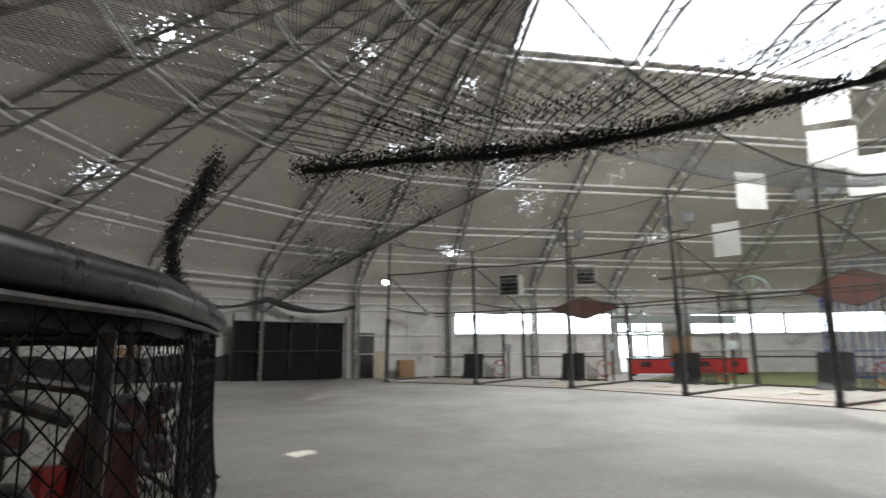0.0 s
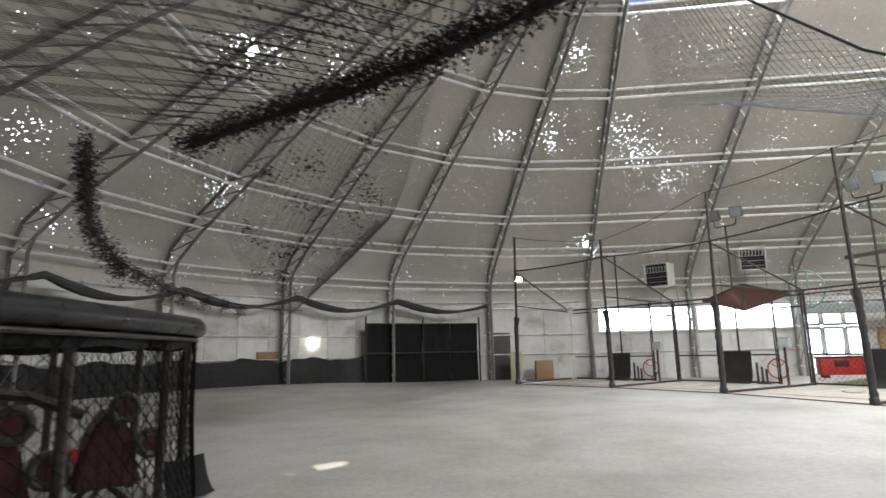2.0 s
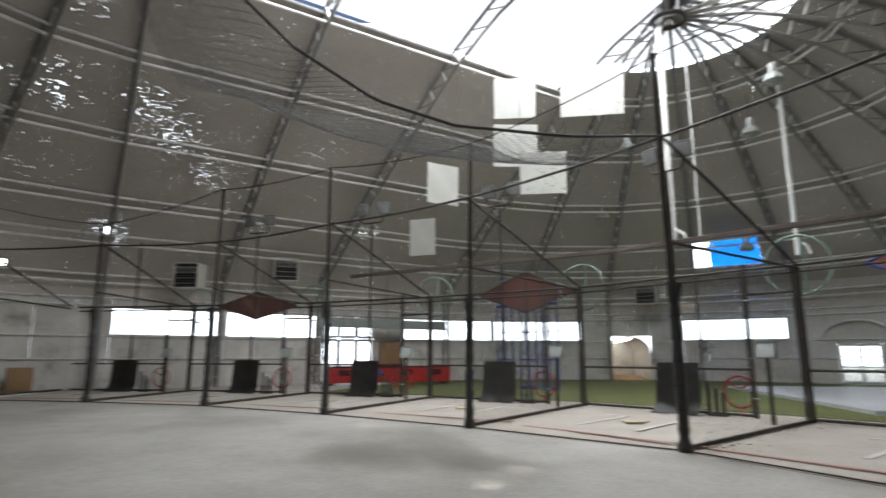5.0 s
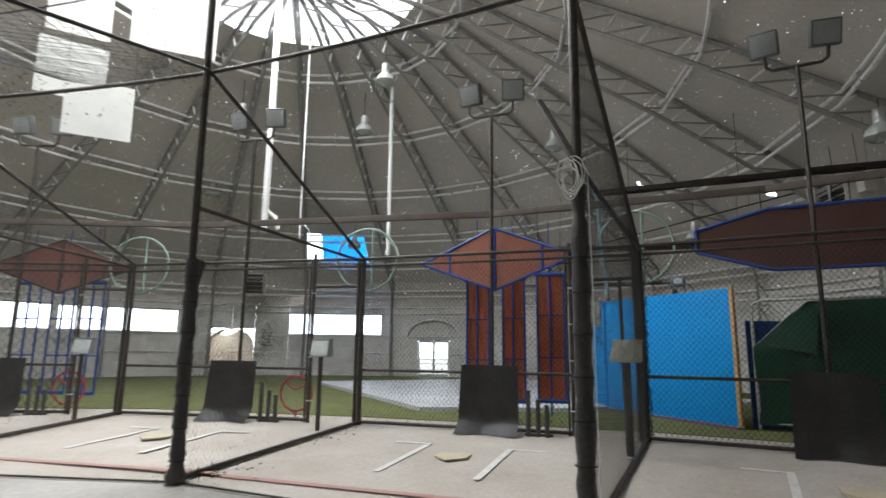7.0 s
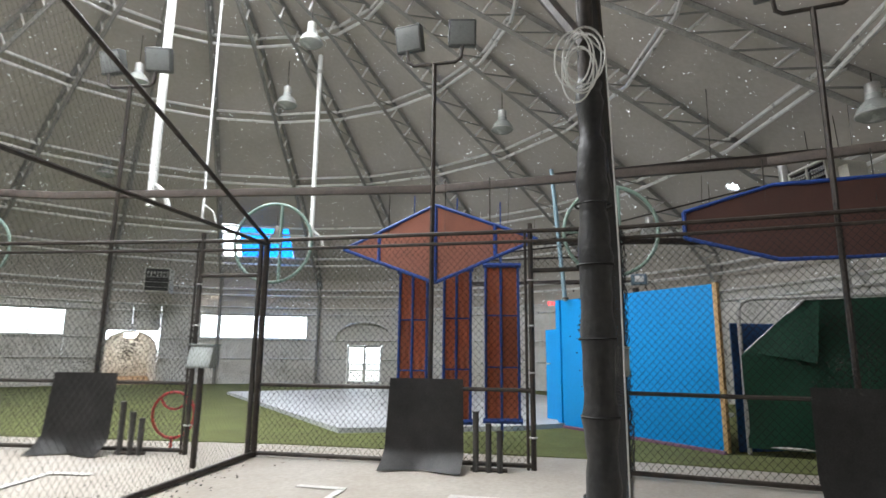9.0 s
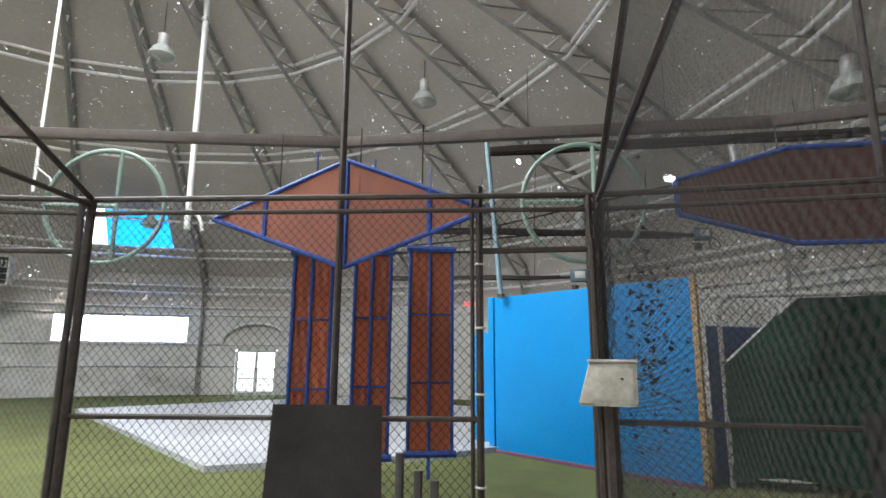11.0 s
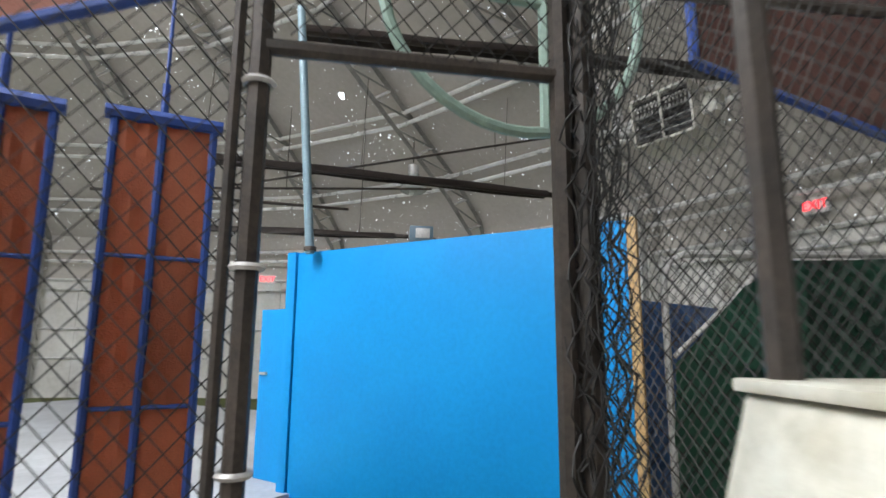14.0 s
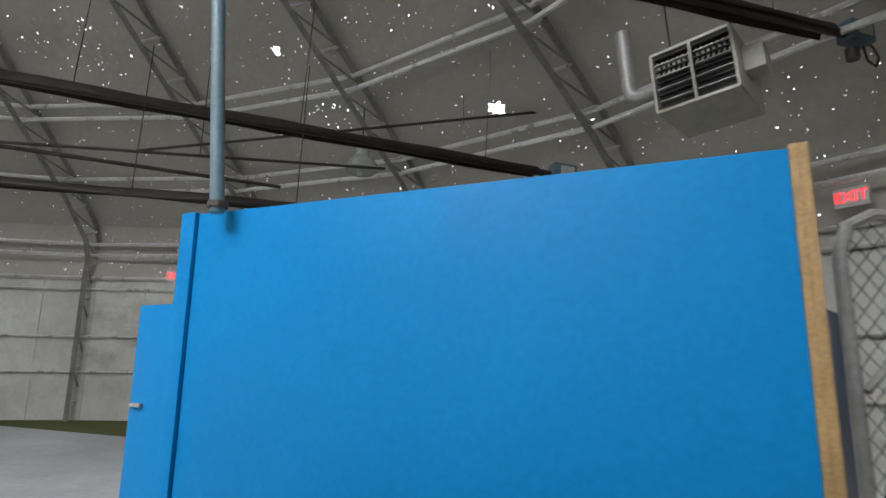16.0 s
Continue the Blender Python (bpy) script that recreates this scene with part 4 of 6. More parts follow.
    # red hoop
    if i != 1:
        hp = thing("red_hoop", "bent red steel hoop standing behind the fence", "hoop", group="red hoops")
        c = A + u * (mx - 1.12) - inn * 0.35 + z * 0.5
        bm = B()
        tube(bm, ring_pts(c, 0.33, u, z, 26), 0.022, 7, False)
        part("hoop", bm, M_RED, hp)
        bm = B()
        tube(bm, ring_pts(c + z * 0.3, 0.22, u, z, 12, 200, 340), 0.018, 6)
        part("spoke", bm, M_RED, hp)
        bar("leg", c - z * 0.33, (c.x, c.y, 0.02), 0.022, M_RED, hp)
    # coin box on its post
    q = A + u * (0.28 if i == 1 else 0.45) + inn * (1.25 if i == 1 else 0.75)
    if i == 1:
        q = Vector((14.93, 4.40, 0))
    big = i == 1
    cb = thing("control_box", "weathered white metal control box with a sloping hood" if big else "grey metal control box on a dark post in a batting bay", "control box", Matrix.Translation(q) @ Matrix.Rotation(0.0 if big else math.atan2(u.y, u.x), 4, "Z"), "control boxes")
    bar("post", (0, 0, -0.04), (0, 0, 1.3), 0.05 if big else 0.04, M_DARK, cb)
    if big:
        bar("tall_post", (0.12, 0.07, -0.03), (0.12, 0.09, 2.42), 0.027, M_DARK, cb)
    skin = M_BOX if big else M_BOXGREY
    half = 0.15 if big else 0.16
    side = ((0.21, 1.23), (0.13, 1.5), (-0.18, 1.5), (-0.18, 1.23)) if big else ((0.10, 1.23), (0.02, 1.5), (-0.14, 1.5), (-0.14, 1.23))
    bm = B()
    vs = [[bm.verts.new((x, y, zz)) for y, zz in side] for x in (-half, half)]
    bm.faces.new(vs[0])
    bm.faces.new(vs[1][::-1])
    for k in range(4):
        bm.faces.new((vs[0][k], vs[1][k], vs[1][(k + 1) % 4], vs[0][(k + 1) % 4]))
    bmesh.ops.recalc_face_normals(bm, faces=bm.faces)
    bmesh.ops.bevel(bm, geom=bm.edges[:], offset=0.006, segments=1, affect="EDGES")
    part("housing", bm, skin, cb)
    lo, hi = side[2][0], side[1][0]
    bm = B()
    box(bm, 0, (lo + hi) / 2, 1.512, 2 * half + 0.025, hi - lo + 0.025, 0.02, 0.005)
    part("lid", bm, skin, cb, "bent white lid plate" if big else "")
    bm = B()
    box(bm, 0, (side[0][0] + lo) / 2, 1.222, 2 * half - 0.02, side[0][0] - lo - 0.03, 0.016, 0.004)
    part("base", bm, skin, cb)
    if big:
        bm = B()
        box(bm, -half - 0.004, -0.02, 1.36, 0.008, 0.27, 0.2, 0.003)
        part("side_plate", bm, skin, cb)
        for yy in (-0.14, 0.1):
            bm = B()
            tube(bm, [(-half - 0.012, yy, 1.44), (-half, yy, 1.44)], 0.007, 8)
            part("screw", bm, M_STEEL, cb)
    # pale green hoop hung over the back fence
    rg = thing("target_hoop", "pale green steel target hoop with a crossbar hung behind the fence", "hoop", group="target hoops")
    c = A + u * (0.05 if i == 1 else 0.1) - inn * 0.42 + z * 3.1
    bm = B()
    tube(bm, ring_pts(c, 0.62, u, z, 40), 0.026, 8, False)
    part("hoop", bm, M_GREENPIPE, rg)
    bar("upright", c - u * 0.12 - z * 0.62, c - u * 0.12 + z * 0.62, 0.026, M_GREENPIPE, rg)
    bar("crossbar", c - u * 0.12, c + u * 0.6, 0.022, M_GREENPIPE, rg)
    # painted lines and plate
    for side in (-1, 1):
        ln = thing("batter_box_line", "worn white painted batter's box lines on concrete", "floor line", group="batter's boxes", kind="structure")
        for a, b in (((0.62, 1.3), (0.62, 3.1)), ((0.58, 1.3), (1.15, 1.3))):
            pa, pb = (A + u * (w * 0.5 + side * k[0]) + inn * k[1] for k in (a, b))
            d = (pb - pa)
            across = inn.cross(z) * 0.045 if abs(d.normalized().dot(inn)) > 0.5 else inn * 0.045
            bm = B()
            vs = [bm.verts.new(q + k * across + z * (0.011 + fall * (inn.dot(q + k * across - A)))) for q, k in ((pa, 1), (pa, -1), (pb, -1), (pb, 1))]
            bm.faces.new(vs)
            bmesh.ops.recalc_face_normals(bm, faces=bm.faces)
            bmesh.ops.solidify(bm, geom=bm.faces[:], thickness=0.004)
            part("stripe", bm, M_LINE, ln, smooth=False)
    bm = B()
    vv = [bm.verts.new(A + u * (w * 0.5 + x) + inn * (2.1 + y) + z * (0.035 + fall * (2.1 + y))) for x, y in ((-0.22, -0.2), (0.22, -0.2), (0.22, 0.05), (0, 0.25), (-0.22, 0.05))]
    ext = bmesh.ops.extrude_face_region(bm, geom=[bm.faces.new(vv)])
    bmesh.ops.translate(bm, vec=(0, 0, -0.022), verts=[e for e in ext["geom"] if isinstance(e, bmesh.types.BMVert)])
    bmesh.ops.recalc_face_normals(bm, faces=bm.faces)
    tagged(part("home_plate", bm, M_CREAM, smooth=False), "scuffed rubber home plate on the bay floor", "home plate", "home plates")
    rl = thing("red_floor_line", "faded red line painted across the bay floor", "floor line", kind="structure", group="red floor lines")
    pa, pb = A + u * 0.2 + inn * 3.9, Bk - u * 0.2 + inn * 3.9
    bm = B()
    box(bm, (pb - pa).length / 2, 0, 0.012 + fall * 3.9, (pb - pa).length, 0.12, 0.006, m=Matrix.Translation(pa) @ Matrix.Rotation(math.atan2(u.y, u.x), 4, "Z"))
    part("stripe", bm, M_REDLINE, rl, smooth=False)


for i in range(7):
    back_fence(i)

# long beams over the back fence
for pts, nm in (((fan(-8, 24.3, 3.98), fan(4, 24.35, 3.98), fan(15, 24.4, 3.98), fan(30, 24.6, 4.0), fan(52, 25.5, 4.0)), "long"),):
    t = thing("overhead_beam", "long weathered timber and steel beam hung above the back fence", "beam", group="overhead beams")
    for a, b in zip(pts, pts[1:]):
        d = b - a
        bm = B()
        box(bm, d.length / 2, 0, 0, d.length, 0.09, 0.12, 0.008, m=Matrix.Translation(a) @ Vector((1, 0, 0)).rotation_difference(d).to_matrix().to_4x4())
        part("length", bm, M_WOODBEAM, t)


# orange kites and banners ------------------------------------------------------------------------------
def kite(c, u, half_w, up, down, label, material, blunt=0.0, z_h=0.0, pipes=None):
    """Cloth panel in a blue pipe frame: a diamond, or a long blunt oval."""
    c, u = Vector(c), Vector(u).normalized()
    pipes = pipes or M_BLUEPIPE
    z = Vector((0, 0, 1))
    t = thing("kite_panel", label, "banner", group="kite panels")
    if blunt:
        cor = [-u * half_w - z * down * 0.35, -u * half_w + z * up * 0.35, -u * half_w * 0.45 + z * up * 0.9, u * half_w * 0.45 + z * up * 0.9, u * half_w + z * up * 0.35, u * half_w - z * down * 0.35, u * half_w * 0.45 - z * down, -u * half_w * 0.45 - z * down]
    else:
        cor = [-u * half_w + z * z_h, z * up, u * half_w + z * z_h, -z * down]
    cor = [c + p for p in cor]
    bm = B()
    cen = bm.verts.new(sum(cor, Vector()) / len(cor))
    vs = [bm.verts.new(p) for p in cor]
    for a, b in zip(vs, vs[1:] + vs[:1]):
        bm.faces.new((cen, a, b))
    bmesh.ops.subdivide_edges(bm, edges=bm.edges[:], cuts=3, use_grid_fill=True)
    nrm = Vector((u.y, -u.x, 0))
    for v in bm.verts:
        v.co += nrm * 0.03 * noise.noise(v.co * 1.7)
    bmesh.ops.solidify(bm, geom=bm.faces[:], thickness=0.006)
    part("cloth", bm, material, t)
    for a, b in zip(cor, cor[1:] + cor[:1]):
        bar("frame_pipe", a, b, 0.028, pipes, t)
    if not blunt:
        bar("spar", cor[1], cor[3], 0.035, pipes, t)
        for s in (-0.6, 0.6):
            zu, zd = up * (1 - abs(s)) + z_h * abs(s), -down * (1 - abs(s)) + z_h * abs(s)
            bar("spar", c + u * half_w * s + z * zu, c + u * half_w * s + z * zd, 0.03, pipes, t)
    for s in (-0.5, 0.1, 0.55):
        p = c + u * half_w * s
        bar("hanger", p + z * (up * 0.3), Vector((p.x, p.y, 3.96)), 0.008, M_DARK, t, 4)
    return t


KL = "orange cloth diamond in a blue pipe frame above the fence"
kite((15.97, 7.02, 3.0), (0.14, -1, 0), 1.5, 0.6, 0.56, KL, M_KITE)
# same kind of kite, its shade put into darker cloth and pipe colours
kite((12.5, 15.83, 3.05), fan(32, 1) - fan(44, 1), 1.5, 0.6, 0.56, "orange cloth diamond in a pipe frame above the fence, coloured dark as in shade", M_KITESHADE, pipes=M_DARK)
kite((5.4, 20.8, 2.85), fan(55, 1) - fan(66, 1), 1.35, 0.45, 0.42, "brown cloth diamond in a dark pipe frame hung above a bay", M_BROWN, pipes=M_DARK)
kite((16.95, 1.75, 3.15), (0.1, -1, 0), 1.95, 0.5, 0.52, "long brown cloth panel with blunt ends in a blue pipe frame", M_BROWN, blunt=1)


def banner(a, b, top, bot, divs=2):
    a, b = Vector((*a, 0)), Vector((*b, 0))
    z = Vector((0, 0, 1))
    u = (b - a).normalized()
    w = (b - a).length
    t = thing("hanging_banner", "tall orange cloth banner laced to a blue pipe frame", "banner", group="hanging banners")
    for k, (f0, f1) in enumerate(((0.02, 0.44), (0.5, 0.98))):
        for d in range(divs + 1):
            z0, z1 = bot + (top - bot) * d / (divs + 1), bot + (top - bot) * (d + 1) / (divs + 1)
            bm = B()
            nrm = Vector((u.y, -u.x, 0))
            loft(bm, [[a + u * w * (f0 + (f1 - f0) * x / 4) + z * (z0 + (z1 - z0) * y / 6) + nrm * 0.015 * math.sin(3 * x + y + k) for y in range(7)] for x in range(5)])
            bmesh.ops.solidify(bm, geom=bm.faces[:], thickness=0.006)
            part("cloth_panel", bm, M_ORANGE, t)
    for f in (0.0, 0.47, 1.0):
        lo = bot - (0.28 if f == 0.47 else 0.0)
        bar("upright", a + u * w * f + z * max(lo, 0.02), a + u * w * f + z * (top + (0.22 if f == 0.47 else 0.0)), 0.024, M_BLUEPIPE, t)
    for d in range(1, divs + 1):
        zz = bot + (top - bot) * d / (divs + 1)
        bar("cross_tie", a + z * zz, b + z * zz, 0.014, M_BLUEPIPE, t)
    for zz in (top, bot):
        bar("roller", a - u * 0.05 + z * zz, b + u * 0.05 + z * zz, 0.045, M_BLUEPIPE, t)
    c = a + u * w * 0.47
    bar("strap", c + z * (top + 0.2), c + z * 3.96, 0.012, M_BLUEPIPE, t)
    return t


banner((16.42, 7.87), (16.6, 7.48), 2.72, 0.4)
banner((16.84, 7.3), (17.04, 6.93), 2.78, 0.4)
banner((17.34, 6.79), (17.56, 6.31), 2.88, 0.4)


def banner_frame(a, b, top, bot):
    """Bare blue ladder frame without cloth."""
    a, b = Vector((*a, 0)), Vector((*b, 0))
    z = Vector((0, 0, 1))
    t = thing("banner_frame", "bare blue pipe ladder frame hung behind the fence", "frame", group="banner frames")
    for f in (0, 0.5, 1):
        bar("upright", a.lerp(b, f) + z * bot, a.lerp(b, f) + z * top, 0.026, M_BLUEPIPE, t)
    for k in range(4):
        zz = bot + (top - bot) * k / 3
        bar("rung", a + z * zz, b + z * zz, 0.04 if k in (0, 3) else 0.016, M_BLUEPIPE, t)
    bar("strap", a.lerp(b, 0.5) + z * top, a.lerp(b, 0.5) + z * 3.96, 0.012, M_BLUEPIPE, t)


for th, r in ((35.2, 25.0), (36.9, 25.2), (38.7, 25.3)):
    p, q = fan(th, r), fan(th + 1.15, r + 0.05)
    banner_frame((p.x, p.y), (q.x, q.y), 2.75, 0.35)

# blue screen and tarpaulin frame ---------------------------------------------------------------------------
bs = thing("blue_screen", "tall bright blue painted plywood screen with a raw plywood edge", "screen")
a, b = Vector((18.42, 3.45, 0)), Vector((20.33, 6.43, 0))
u = (b - a).normalized()
nrm = Vector((-u.y, u.x, 0))
w = (b - a).length
ang = math.atan2(u.y, u.x)
for k, (s0, s1) in enumerate(((0.0, w - 0.12),)):
    bm = B()
    box(bm, (s0 + s1) / 2, 0, 1.30, s1 - s0, 0.02, 2.48, 0.002, m=Matrix.Translation(a) @ Matrix.Rotation(ang, 4, "Z"))
    part("sheet", bm, M_BLUE, bs)
bm = B()
box(bm, w - 0.05, 0.012, 1.30, 0.12, 0.05, 2.5, 0.004, m=Matrix.Translation(a) @ Matrix.Rotation(ang, 4, "Z"))
part("batten", bm, M_BLUE, bs)
for k in range(2):
    bm = B()
    box(bm, -0.022 - k * 0.037, -0.02, 1.30, 0.0365, 0.07, 2.52, 0.004, m=Matrix.Translation(a) @ Matrix.Rotation(ang, 4, "Z"))
    part("edge_board", bm, M_PLY, bs, "raw orange plywood edge")
bm = B()
box(bm, w / 2, -0.12, 1.2, w, 0.04, 2.3, 0.004, m=Matrix.Translation(a) @ Matrix.Rotation(ang, 4, "Z"))
part("backing", bm, M_BLUE2, bs)
bm = B()
box(bm, w / 2, 0.03, 0.045, w + 0.1, 0.08, 0.05, 0.01, m=Matrix.Translation(a) @ Matrix.Rotation(ang, 4, "Z"))
part("sole_plate", bm, M_PURPLE, bs)

bd = thing("blue_door", "bright blue painted plywood door standing open with a small latch", "door")
c = Vector((20.55, 6.35, 0))
d = Vector((20.95, 6.85, 0))
u2 = (d - c).normalized()
bm = B()
box(bm, (d - c).length / 2, 0, 1.0, (d - c).length, 0.045, 1.94, 0.005, m=Matrix.Translation(c) @ Matrix.Rotation(math.atan2(u2.y, u2.x), 4, "Z"))
part("leaf", bm, M_BLUE, bd)
bm = B()
box(bm, (d - c).length - 0.1, 0.04, 1.25, 0.12, 0.03, 0.03, 0.006, m=Matrix.Translation(c) @ Matrix.Rotation(math.atan2(u2.y, u2.x), 4, "Z"))
part("latch", bm, M_STEEL, bd)

pole = thing("support_pole", "slender blue-grey steel pole rising from the blue screen to the roof", "pole")
bar("pipe", (20.02, 6.17, 2.5), (20.06, 6.40, 5.3), 0.046, M_POLE, pole, 12)
bar("flange", (20.02, 6.17, 2.53), (20.02, 6.17, 2.57), 0.066, M_WOODBEAM, pole)

tf = thing("tarpaulin_frame", "galvanised pipe frame with rounded corners holding a folded green tarpaulin", "frame")
e, g = Vector((18.55, 3.12, 0)), Vector((18.3, -1.2, 0))
uu = (g - e).normalized()
L = (g - e).length
z = Vector((0, 0, 1))
bm = B()
tube(bm, [e + z * 0.03, e + z * 2.1, e + z * 2.24 + uu * 0.05, e + z * 2.3 + uu * 0.18, g + z * 2.3 - uu * 0.18, g + z * 2.24 - uu * 0.05, g + z * 2.1, g + z * 0.03], 0.03, 8)
part("hoop", bm, M_STEEL, tf)
bar("rail", e + z * 0.15, g + z * 0.15, 0.026, M_STEEL, tf)
bar("brace", e + z * 1.5 + uu * 0.05, e + z * 2.25 + uu * 0.85, 0.02, M_STEEL, tf)
bm = B()
rows = []
out = Vector((-uu.y, uu.x, 0))
for i in range(25):
    s = i / 24
    topz = 2.26 if s > 0.2 else 1.45 + 0.81 * (s / 0.2)
    rows.append([e + uu * (0.0 + (L - 0.12) * s) + z * (0.12 + (topz - 0.12) * k / 10) + out * (0.07 * math.sin(11 * s + k * 0.5) * (0.5 + k / 12) - 0.05) for k in range(11)])
loft(bm, rows)
bmesh.ops.solidify(bm, geom=bm.faces[:], thickness=0.008)
part("tarpaulin", bm, M_TARP, tf, "folded dark green tarpaulin")
bm = B()
vs = [bm.verts.new(p) for p in (e + uu * 0.1 + z * 1.5 - out * 0.12, e + uu * 1.05 + z * 2.25 - out * 0.1, e + uu * 0.95 + z * 1.35 - out * 0.2)]
bm.faces.new(vs)
bmesh.ops.solidify(bm, geom=bm.faces[:], thickness=0.012)
part("fold", bm, M_TARP, tf, "turned-over corner of the tarpaulin")
lattice("mesh", e + z * 0.15, uu, z, L, 2.1, 0.09, 0.1, 0.0026, M_WIRE, tf, label="chain-link mesh")
db = thing("dark_blue_board", "dark blue painted board behind the plywood screen", "board")
bm = B()
box(bm, 0.75, 0, 0.98, 1.5, 0.03, 1.94, 0.004, m=Matrix.Translation((18.75, 3.25, 0)) @ Matrix.Rotation(math.atan2(-0.75, 0.6), 4, "Z"))
part("sheet", bm, M_BLUE2, db)


# leaf litter ---------------------------------------------------------------------------------------------
def leaves(name, spots, count, size, label, parent=None, seed=1, drop=0.0):
    """Many small crumpled leaves strewn about the given places (centre and spread)."""
    rnd = random.Random(seed)
    verts, faces = [], []
    for c, spread in spots:
        for _ in range(count):
            p = Vector(c) + Vector((rnd.gauss(0, spread[0]), rnd.gauss(0, spread[1]), rnd.gauss(0, spread[2]) - (rnd.random() ** 3) * drop))
            d = Vector((rnd.gauss(0, 1), rnd.gauss(0, 1), rnd.gauss(-0.6, 0.8))).normalized()
            s = d.orthogonal().normalized()
            s.rotate(Matrix.Rotation(rnd.uniform(0, 6.28), 3, d))
            L, W = size * rnd.uniform(0.6, 1.8), size * rnd.uniform(0.25, 0.6)
            k = d.cross(s) * W * 0.5
            b = len(verts)
            verts += [p, p + d * L * 0.5 + s * W + k, p + d * L, p + d * L * 0.5 - s * W + k]
            faces += [(b, b + 1, b + 2), (b, b + 2, b + 3)]
    me = bpy.data.meshes.new(name)
    me.from_pydata([tuple(v) for v in verts], [], faces)
    me.materials.append(M_LEAF)
    ob = new(name, me)
    if parent is not None:
        ob.parent = parent
    return tagged(ob, label)


def along_path(pts, n):
    pts = [Vector(p) for p in pts]
    out = []
    for i in range(n):
        f = i / (n - 1) * (len(pts) - 1)
        k = min(int(f), len(pts) - 2)
        out.append(pts[k].lerp(pts[k + 1], f - k))
    return out


# fallen net full of leaves over the pitching field
ROLL = [(-1.15, 3.05, 2.72), (-0.3, 2.85, 2.74), (0.4, 2.6, 2.68), (1.0, 2.4, 2.68), (1.7, 2.15, 2.72), (2.6, 1.85, 2.86), (4.2, 1.5, 3.2), (6.5, 1.0, 3.7), (9.5, 0.5, 4.3)]
fn = thing("fallen_net", "sagging black ceiling net with a roll of dead leaves", "net")
bm = B()
tube(bm, along_path(ROLL, 40), 0.05, 7, True, [0.012 + 0.022 * abs(math.sin(i * 1.3)) for i in range(40)])
part("rolled_edge", bm, M_ROLL, fn, "grey black rolled netting")
spots = []
for i, p in enumerate(along_path(ROLL[:7], 46)):
    k = 1.0 if i < 34 else 0.6
    spots.append((p + Vector((0, -0.03, 0.05)), (0.05, 0.04, 0.034 * k)))
lv = leaves("leaf_litter", spots, 250, 0.019, "matted dead leaves caught in the net", fn, 3, 0.13)
tagged(lv, kind="stuff")
lv = leaves("leaf_litter", [(Vector(p) + Vector((-0.1, -0.35, 0.16)), (0.10, 0.16, 0.03)) for p in along_path(ROLL[1:6], 18)], 110, 0.018, "dead leaves scattered on the net", fn, 9)
tagged(lv, kind="stuff")


def over(s, q):
    a = along_path(ROLL[:8], 40)[min(int(s * 39), 39)]
    b = Vector((-7.5 + 15 * s, -5.0, 3.6))
    p = a.lerp(b, q)
    p.z += 0.05 * math.sin(9 * s) * math.sin(math.pi * q) - 0.25 * math.sin(math.pi * q) + 0.12
    return p


lattice("netting", (0, 0, 0), (1, 0, 0), (0, -1, 0), 8.0, 7.0, 0.05, 0.05, 0.0014, M_NET, fn, sag=over, label="fine black netting")


def under(s, q):
    a = along_path(ROLL[:4], 40)[min(int(s * 39), 39)]
    b = Vector((-3.6 + 1.2 * s, 9.0, 2.6 + 1.0 * s))
    p = a.lerp(b, q)
    p.z -= 0.9 * math.sin(math.pi * q) * (1 - 0.6 * s)
    return p


lattice("netting", (0, 0, 0), (1, 0, 0), (0, 1, 0), 3.0, 7.0, 0.05, 0.05, 0.0009, M_NET, fn, sag=under, label="fine black netting")
STRING = [(-1.75, 2.75, 2.72), (-2.0, 3.0, 2.5), (-2.35, 3.35, 2.3), (-2.6, 3.9, 2.1), (-2.95, 4.9, 1.98), (-3.3, 6.5, 1.92), (-4.2, 9.5, 2.1)]
bm = B()
tube(bm, along_path(STRING, 30), 0.012, 5)
part("edge_cord", bm, M_NET, fn)
lv = leaves("leaf_litter", [(p, (0.035, 0.035, 0.06)) for p in along_path(STRING[:4], 15)] + [(p, (0.03, 0.05, 0.03)) for p in along_path(STRING[3:6], 8)], 240, 0.019, "dead leaves hanging in a string", fn, 5, 0.12)
tagged(lv, kind="stuff")
lv = leaves("leaf_litter", [(under(random.Random(i).uniform(0.0, 0.8), random.Random(i + 50).uniform(0.05, 0.5)), (0.05, 0.05, 0.05)) for i in range(26)], 40, 0.02, "stray dead leaves in the net", fn, 7)
tagged(lv, kind="stuff")

# second sagging net in front of the bays
SAG = [(2.0, 8.2, 8.2), (3.4, 8.2, 6.3), (4.87, 8.0, 4.95), (5.8, 7.6, 4.25), (6.7, 7.3, 3.95), (8.2, 7.2, 4.0), (10.6, 8.1, 4.7)]
sn = thing("sagging_net", "grey black net sagging from the net posts", "net")
bm = B()
tube(bm, along_path(SAG, 40), 0.02, 6)
part("edge_rope", bm, M_NET, sn)


def sagnet(s, q):
    a = along_path(SAG, 60)[min(int(s * 59), 59)]
    b = Vector((3.0 + 6.0 * s, 15.5 - 4.0 * s, 7.6 - 2.0 * s))
    p = a.lerp(b, q)
    p.z -= 0.5 * math.sin(math.pi * q)
    return p


